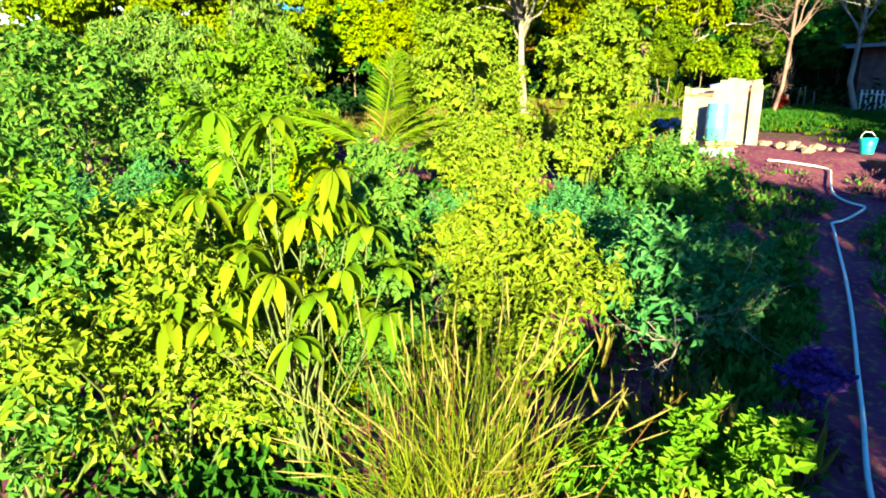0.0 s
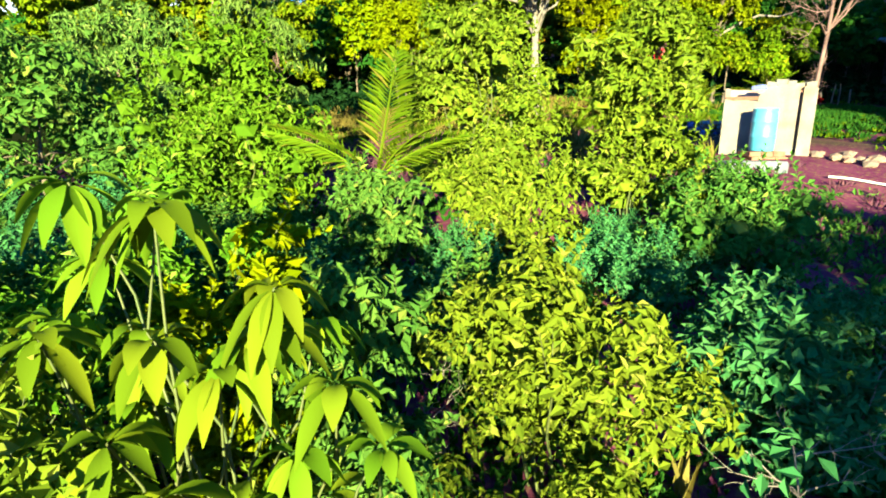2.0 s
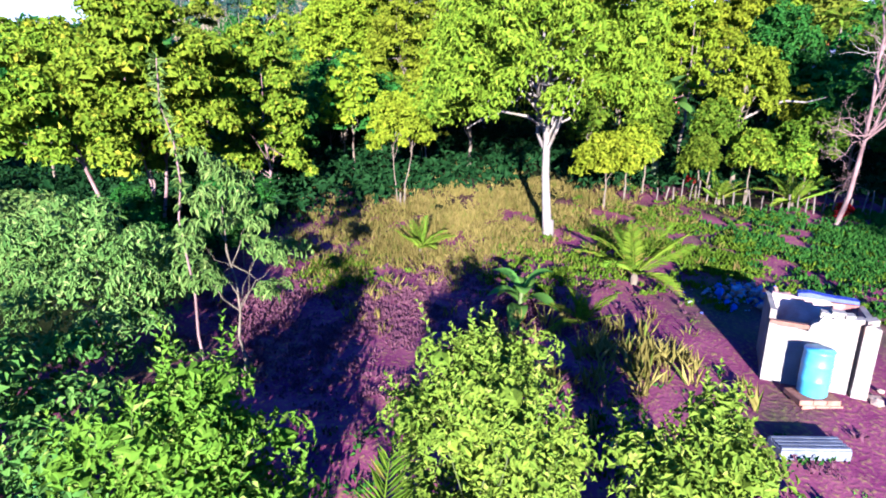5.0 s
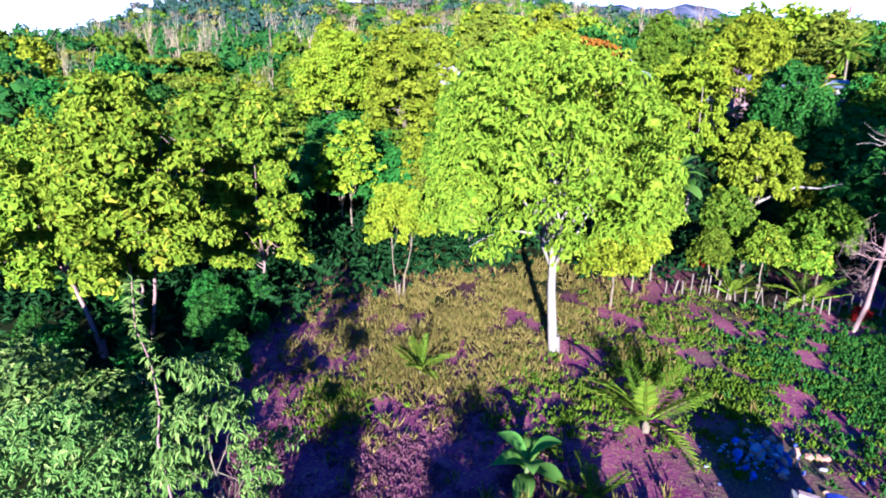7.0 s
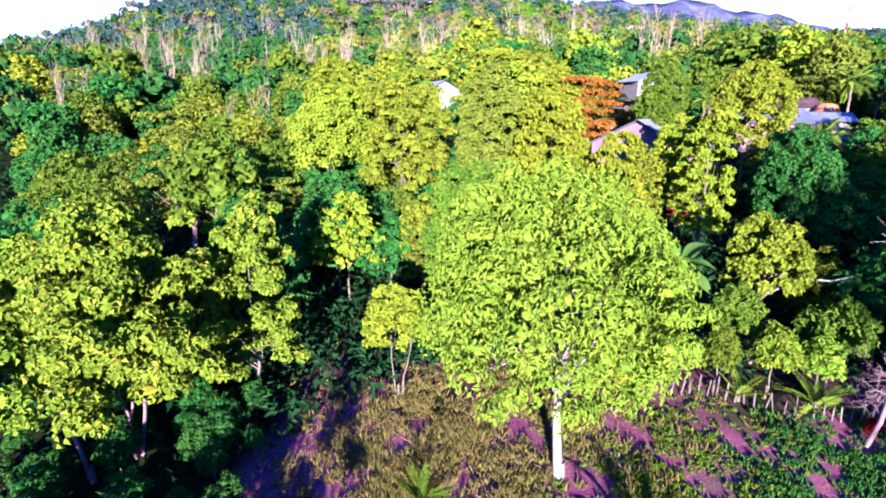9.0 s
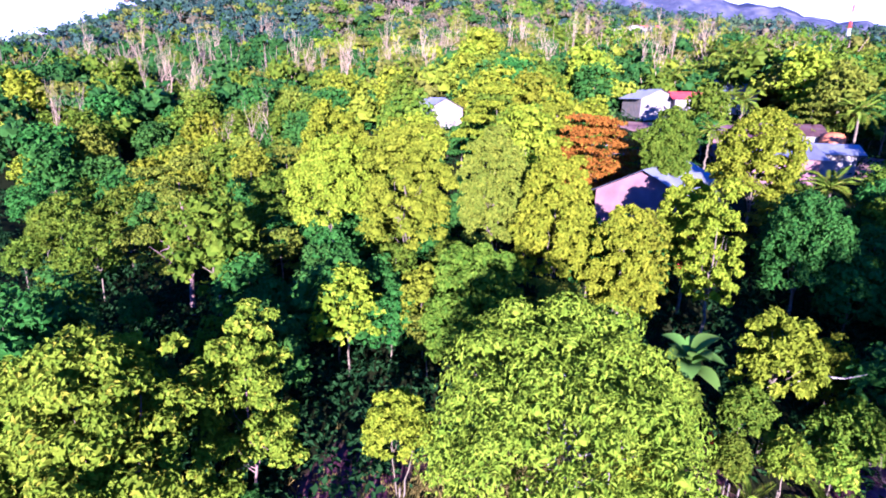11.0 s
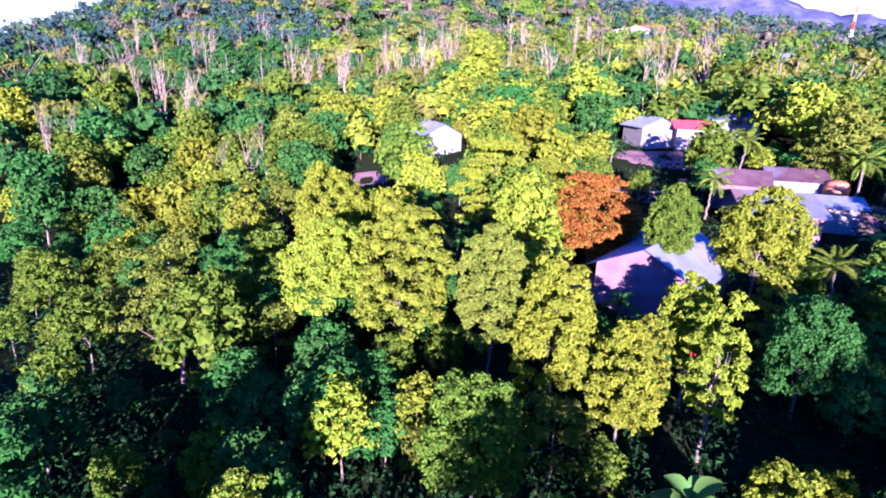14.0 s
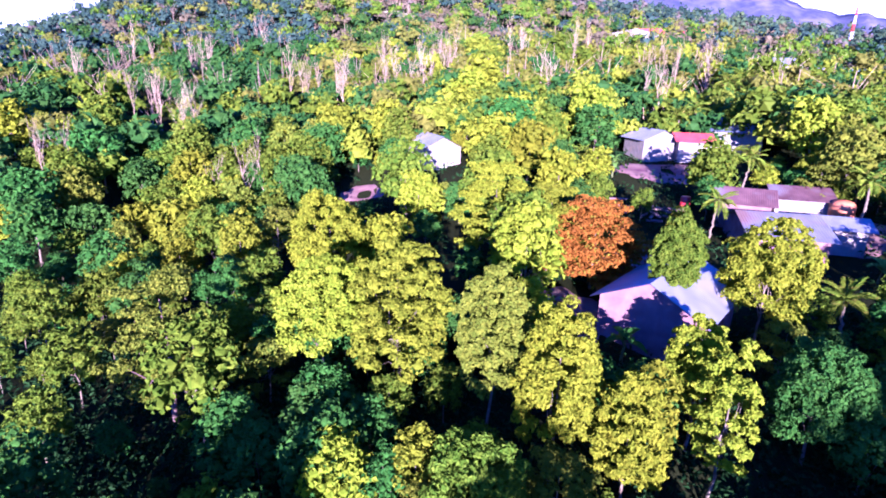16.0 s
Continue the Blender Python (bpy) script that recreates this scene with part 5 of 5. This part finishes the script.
BRICK = plain_material("brick_red", (0.17, 0.075, 0.055), (0.25, 0.125, 0.095), 8, 0.9, 0.4)
plinth = thing("brick_plinth", "low rough brick base under the drum", "plinth", at=(5.66, 11.22, float(land(5.66, 11.22)) - 0.12))
for r in range(3):
    for c in range(3):
        for q in range(2):
            g = slab(Geo(), (-0.32 + c * 0.215 + 0.05 * (r % 2), -0.2 + q * 0.21, -0.03 + r * 0.09), (-0.115 + c * 0.215 + 0.05 * (r % 2), q * 0.21, 0.052 + r * 0.09))
            part("brick", g, BRICK, plinth)
heap = thing("rubbish_heap", "heap of plastic bags, bottles and rubble", "rubbish", at=(6.6, 14.9, float(land(6.6, 14.9))))
BITS = [plain_material("litter_" + n, c, tuple(min(1, v * 1.2) for v in c), 12, 0.6, 0.2) for n, c in (("white", (0.144, 0.144, 0.187)), ("blue", (0.0432, 0.0576, 0.252)), ("grey", (0.18, 0.158, 0.216)), ("brown", (0.216, 0.108, 0.072)))]
CRUMPLED = []
for k in range(8):
    bm = bmesh.new()
    bmesh.ops.create_icosphere(bm, subdivisions=1, radius=1.0)
    for v in bm.verts:
        v.co *= rng.uniform(0.55, 1.15)
        v.co.z *= 0.6
    me = bpy.data.meshes.new("litter")
    bm.to_mesh(me)
    bm.free()
    me.materials.append(BITS[k % 4])
    CRUMPLED.append(me)
for i in range(190):
    a, r = rng.uniform(0, 6.283), 1.25 * abs(rng.normal(0, 0.45))
    x, y = r * math.cos(a) * 1.3 + 0.25 * math.sin(i), r * math.sin(a) * 0.75
    z = float(land(6.6 + x, 14.9 + y)) - heap.location.z + 0.3 * max(0.0, 1 - (r / 1.2) ** 2) * rng.random()
    o = new("litter", CRUMPLED[rng.integers(0, 8)])
    o.parent = heap
    o.matrix_basis = pose(x, y, z, rng.uniform(0, 60), rng.uniform(0, 60), rng.uniform(0, 360)) @ Matrix.Scale(0.03 + 0.12 * rng.random() ** 2.5, 4)

weeds("low_weeds", "low dark weeds between the shrubs", 6500, [(-4, 5, 2.2), (-1.5, 5, 2), (1, 5.2, 2), (3, 5.5, 1.6), (-2, 8, 2), (-6, 8, 2.2), (2, 9.5, 1.8), (-1, 3, 1.4), (1.5, 2.2, 1.2), (-3.5, 3, 1.4)], "deep", 0.1, False, 0.8)
weeds("tall_grass", "thin dry grass among the bushes", 420, [(1.2, 3.0, 0.5), (0.7, 2.6, 0.5), (1.6, 12.5, 1.4), (3.2, 12.2, 1.2)], "straw", 0.4, True, 1.6)

# ---- bare yards and a pale field ----
YARD = plain_material("beaten_earth", (0.13, 0.065, 0.07), (0.20, 0.12, 0.11), 0.8, 0.95, 0.4, stain=(0.10, 0.04, 0.06), fine=9.0)
FIELD = plain_material("dry_field", (0.288, 0.259, 0.144), (0.374, 0.346, 0.216), 0.2, 0.95, 0.2, fine=2.0)
for k, (x, y, rx, ry, mat) in enumerate(((26.5, 76, 6.5, 4, YARD), (36, 57, 5, 4, YARD), (8.2, 44.0, 2.4, 4.0, YARD), (-10.5, 77, 3.2, 2.6, YARD), (15.5, 52, 3, 5, YARD), (-25, 315, 20, 9, FIELD))):
    g = Geo()
    u, a = np.meshgrid(np.linspace(0, 1, 9), np.linspace(0, 2 * math.pi, 33), indexing="ij")
    wob = 1 + 0.12 * np.sin(3 * a + k) + 0.07 * np.sin(7 * a + 2 * k)
    px, py = x + rx * u * wob * np.cos(a), y + ry * u * wob * np.sin(a)
    pz = land(px, py) + 0.05 - 0.11 * (u > 0.95)
    i, j = np.meshgrid(np.arange(8), np.arange(32), indexing="ij")
    i, j = i.ravel(), j.ravel()
    g.add(np.stack([px, py, pz], -1).reshape(-1, 3), np.stack([i * 33 + j, (i + 1) * 33 + j, (i + 1) * 33 + j + 1, i * 33 + j + 1], 1))
    structure("yard_%d" % (k + 1), g, mat, True)

# ---- by the shed: bucket, rubble, planks ----
bucket = thing("bucket", "turquoise plastic bucket standing on the soil", "bucket", at=(8.1, 10.3, float(land(8.1, 10.3))))
g = Geo()
tube(g, [[0, 0, 0], [0, 0, 0.15], [0, 0, 0.3], [0, 0, 0.305], [0, 0, 0.06]], [0.11, 0.13, 0.15, 0.138, 0.11], 18)
tube(g, [[0, 0, 0.004], [0, 0, 0.006]], [0.11, 0.001], 18)
part("pail", g, plain_material("turquoise_plastic", (0.0144, 0.23, 0.259), (0.0288, 0.288, 0.317), 5, 0.4, 0.05), bucket, smooth=True)
g = Geo()
aa = np.linspace(0, math.pi, 11)
tube(g, np.stack([0.145 * np.cos(aa), 0.03 * np.sin(aa), 0.29 + 0.13 * np.sin(aa)], 1), np.full(11, 0.006), 5)
part("handle", g, PVC, bucket)
RUBBLE = plain_material("broken_masonry", (0.16, 0.105, 0.09), (0.25, 0.19, 0.17), 6, 0.9, 0.5, stain=(0.288, 0.144, 0.108))
for i in range(26):
    x, y = 7.15 + rng.normal(0, 0.35), 11.0 + rng.normal(0, 0.3)
    s = rng.uniform(0.04, 0.13)
    bm = bmesh.new()
    bmesh.ops.create_icosphere(bm, subdivisions=1, radius=s)
    for v in bm.verts:
        v.co *= rng.uniform(0.7, 1.2)
        v.co.z *= 0.7
    me = bpy.data.meshes.new("rubble_stone")
    bm.to_mesh(me)
    bm.free()
    me.materials.append(RUBBLE)
    o = tagged(new("rubble_stone", me), "broken pinkish masonry lump lying on the soil", "rubble", "rubble by the shed")
    o.matrix_basis = pose(x, y, float(land(x, y)) + s * 0.35, 0, 0, rng.uniform(0, 360))
TIMBER = plain_material("dark_plank", (0.0504, 0.0324, 0.036), (0.101, 0.0648, 0.0648), 5, 0.85, 0.5)
stack = thing("plank_stack", "stack of dark weathered planks beside the path", "planks", at=(7.5, 8.4, float(land(7.5, 8.4))))
stack.rotation_euler[2] = radians(-12)
for i in range(10):
    x, z = (i % 2) * 0.24 - 0.12, 0.04 + (i // 2) * 0.075
    part("plank", slab(Geo(), (x - 0.11, -1.3 + 0.1 * math.sin(i), z - 0.05), (x + 0.11, 1.2 + 0.12 * math.cos(2 * i), z + 0.022)), TIMBER, stack)

# ---- dark hut and white picket fence at the far side ----
hut = thing("wooden_hut", "dark wooden hut with a low tin roof at the wood's edge", "hut", at=(19.5, 23.0, float(land(19.5, 23.0))))
hut.rotation_euler[2] = radians(-30)
part("wall", slab(Geo(), (-2, -1.5, -0.3), (2, 1.5, 2.3)), TIMBER, hut)
part("roof", slab(Geo(), (-2.6, -2.2, -0.04), (2.6, 2.2, 0.04), pose(0, 0, 2.55, 9, 0, 0)), TIN_GREY, hut)
picket = thing("picket_fence", "low white picket fence before the hut", "fence", at=(16.2, 21.3, float(land(16.2, 21.3))))
PICKET = plain_material("white_paint", (0.396, 0.396, 0.418), (0.475, 0.475, 0.49), 6, 0.7, 0.1)
for i in range(22):
    x, y = 0.16 * i, -0.05 * i
    z = float(land(16.2 + x, 21.3 + y)) - picket.location.z
    part("picket", slab(Geo(), (x - 0.03, y - 0.012, z - 0.1), (x + 0.03, y + 0.012, z + 0.75)), PICKET, picket)
for h in (0.2, 0.58):
    g = Geo()
    xs = np.linspace(-0.05, 3.45, 12)
    ys = -0.05 / 0.16 * xs + 0.025
    tube(g, np.stack([xs, ys, land(16.2 + xs, 21.3 + ys) - picket.location.z + h], 1), np.full(12, 0.02), 4)
    part("rail", g, PICKET, picket)

# ---- dry branches, flowers and a red-brown shrub by the path ----
for x, y, h, seed in ((1.75, 3.9, 1.1, 301), (2.5, 4.3, 1.2, 302), (-0.2, 4.5, 0.9, 303)):
    o = bare_tree("dry_shrub", "leafless dry shrub with thin pale twigs", seed, h, 0.75, 0.012, 2, BARK_PALE)
    put(o, x, y)
o = bush("flowering_plant", "low plant with violet-blue flowers", 311, 0.25, 0.4, "violet", 10, 14, 0.07, 0.7, 6)
put(o, 2.75, 3.6)
o = bush("dry_plant", "withered reddish-brown plant beside the hose", 312, 0.35, 0.45, "plum", 14, 30, 0.12, 0.25, 6)
put(o, 2.2, 3.0, 0, 0.7)

# ---- by the cottage ----
RED = plain_material("red_plastic", (0.324, 0.0144, 0.0216), (0.418, 0.0288, 0.036), 4, 0.4, 0.05)
for x, y in ((13.0, 37.4), (13.55, 37.0)):
    o = thing("water_barrel", "red plastic barrel against the cottage wall", "barrel", "barrels by the cottage", (x, y, float(land(x, y))))
    g = Geo()
    tube(g, [[0, 0, 0], [0, 0, 0.03], [0, 0, 0.45], [0, 0, 0.86], [0, 0, 0.9], [0, 0, 0.901]], [0.26, 0.3, 0.33, 0.3, 0.28, 0.001], 18)
    part("barrel", g, RED, o, smooth=True)

# ---- in the village yards ----
tank = thing("water_tank", "rounded orange plastic water tank beside the rusty roof", "tank", at=(35.4, 58.2, float(land(35.4, 58.2))))
g = Geo()
tube(g, [[0, 0, 1.0], [0, 0, 1.15], [0, 0, 1.6], [0, 0, 1.66], [0, 0, 2.2], [0, 0, 2.55], [0, 0, 2.7], [0, 0, 2.71]], [0.85, 0.98, 1.0, 1.04, 1.0, 0.8, 0.35, 0.001], 18)
part("body", g, plain_material("orange_plastic", (0.30, 0.085, 0.03), (0.38, 0.12, 0.045), 1.5, 0.55, 0.1), tank, smooth=True)
for k in range(4):
    g = Geo()
    a = math.pi / 4 + k * math.pi / 2
    tube(g, [[0.65 * math.cos(a), 0.65 * math.sin(a), -0.1], [0.65 * math.cos(a), 0.65 * math.sin(a), 1.0]], [0.08, 0.08], 6)
    part("leg", g, TIMBER, tank)
o = thing("water_barrel", "red plastic barrel standing in the village yard", "barrel", at=(24.4, 65.0, float(land(24.4, 65.0))))
g = Geo()
tube(g, [[0, 0, 0], [0, 0, 0.05], [0, 0, 0.6], [0, 0, 1.15], [0, 0, 1.2], [0, 0, 1.201]], [0.4, 0.48, 0.52, 0.48, 0.44, 0.001], 18)
part("barrel", g, RED, o, smooth=True)
for i in range(16):
    x, y = 20.5 + rng.normal(0, 1.6), 64.5 + rng.normal(0, 1.6)
    o = thing("log", "weathered log lying in the village yard", "log", "logs in the yard", (x, y, float(land(x, y)) + 0.14))
    o.rotation_euler[2] = rng.uniform(0, 3.1)
    g = Geo()
    h = rng.uniform(0.7, 1.5)
    tube(g, [[-h, 0, 0], [-h + 0.01, 0, 0], [0, 0.05, 0.02], [h - 0.01, 0, 0], [h, 0, 0]], [0.001, 0.14, 0.13, 0.11, 0.001], 7)
    part("bole", g, BARK_PINK, o, smooth=True)
for k, (x, y, stem) in enumerate(((13.4, 74.5, 1.8), (15.2, 73.6, 2.1), (16.8, 75.2, 1.7), (19.5, 74.0, 1.9), (26.5, 49.0, 1.2), (31.5, 48.0, 1.6))):
    banana("banana_plant", "banana plant with broad bright leaves by the houses", 240 + k, stem, 9, 2.0, 0.7, (x, y, float(land(x, y))), "banana")
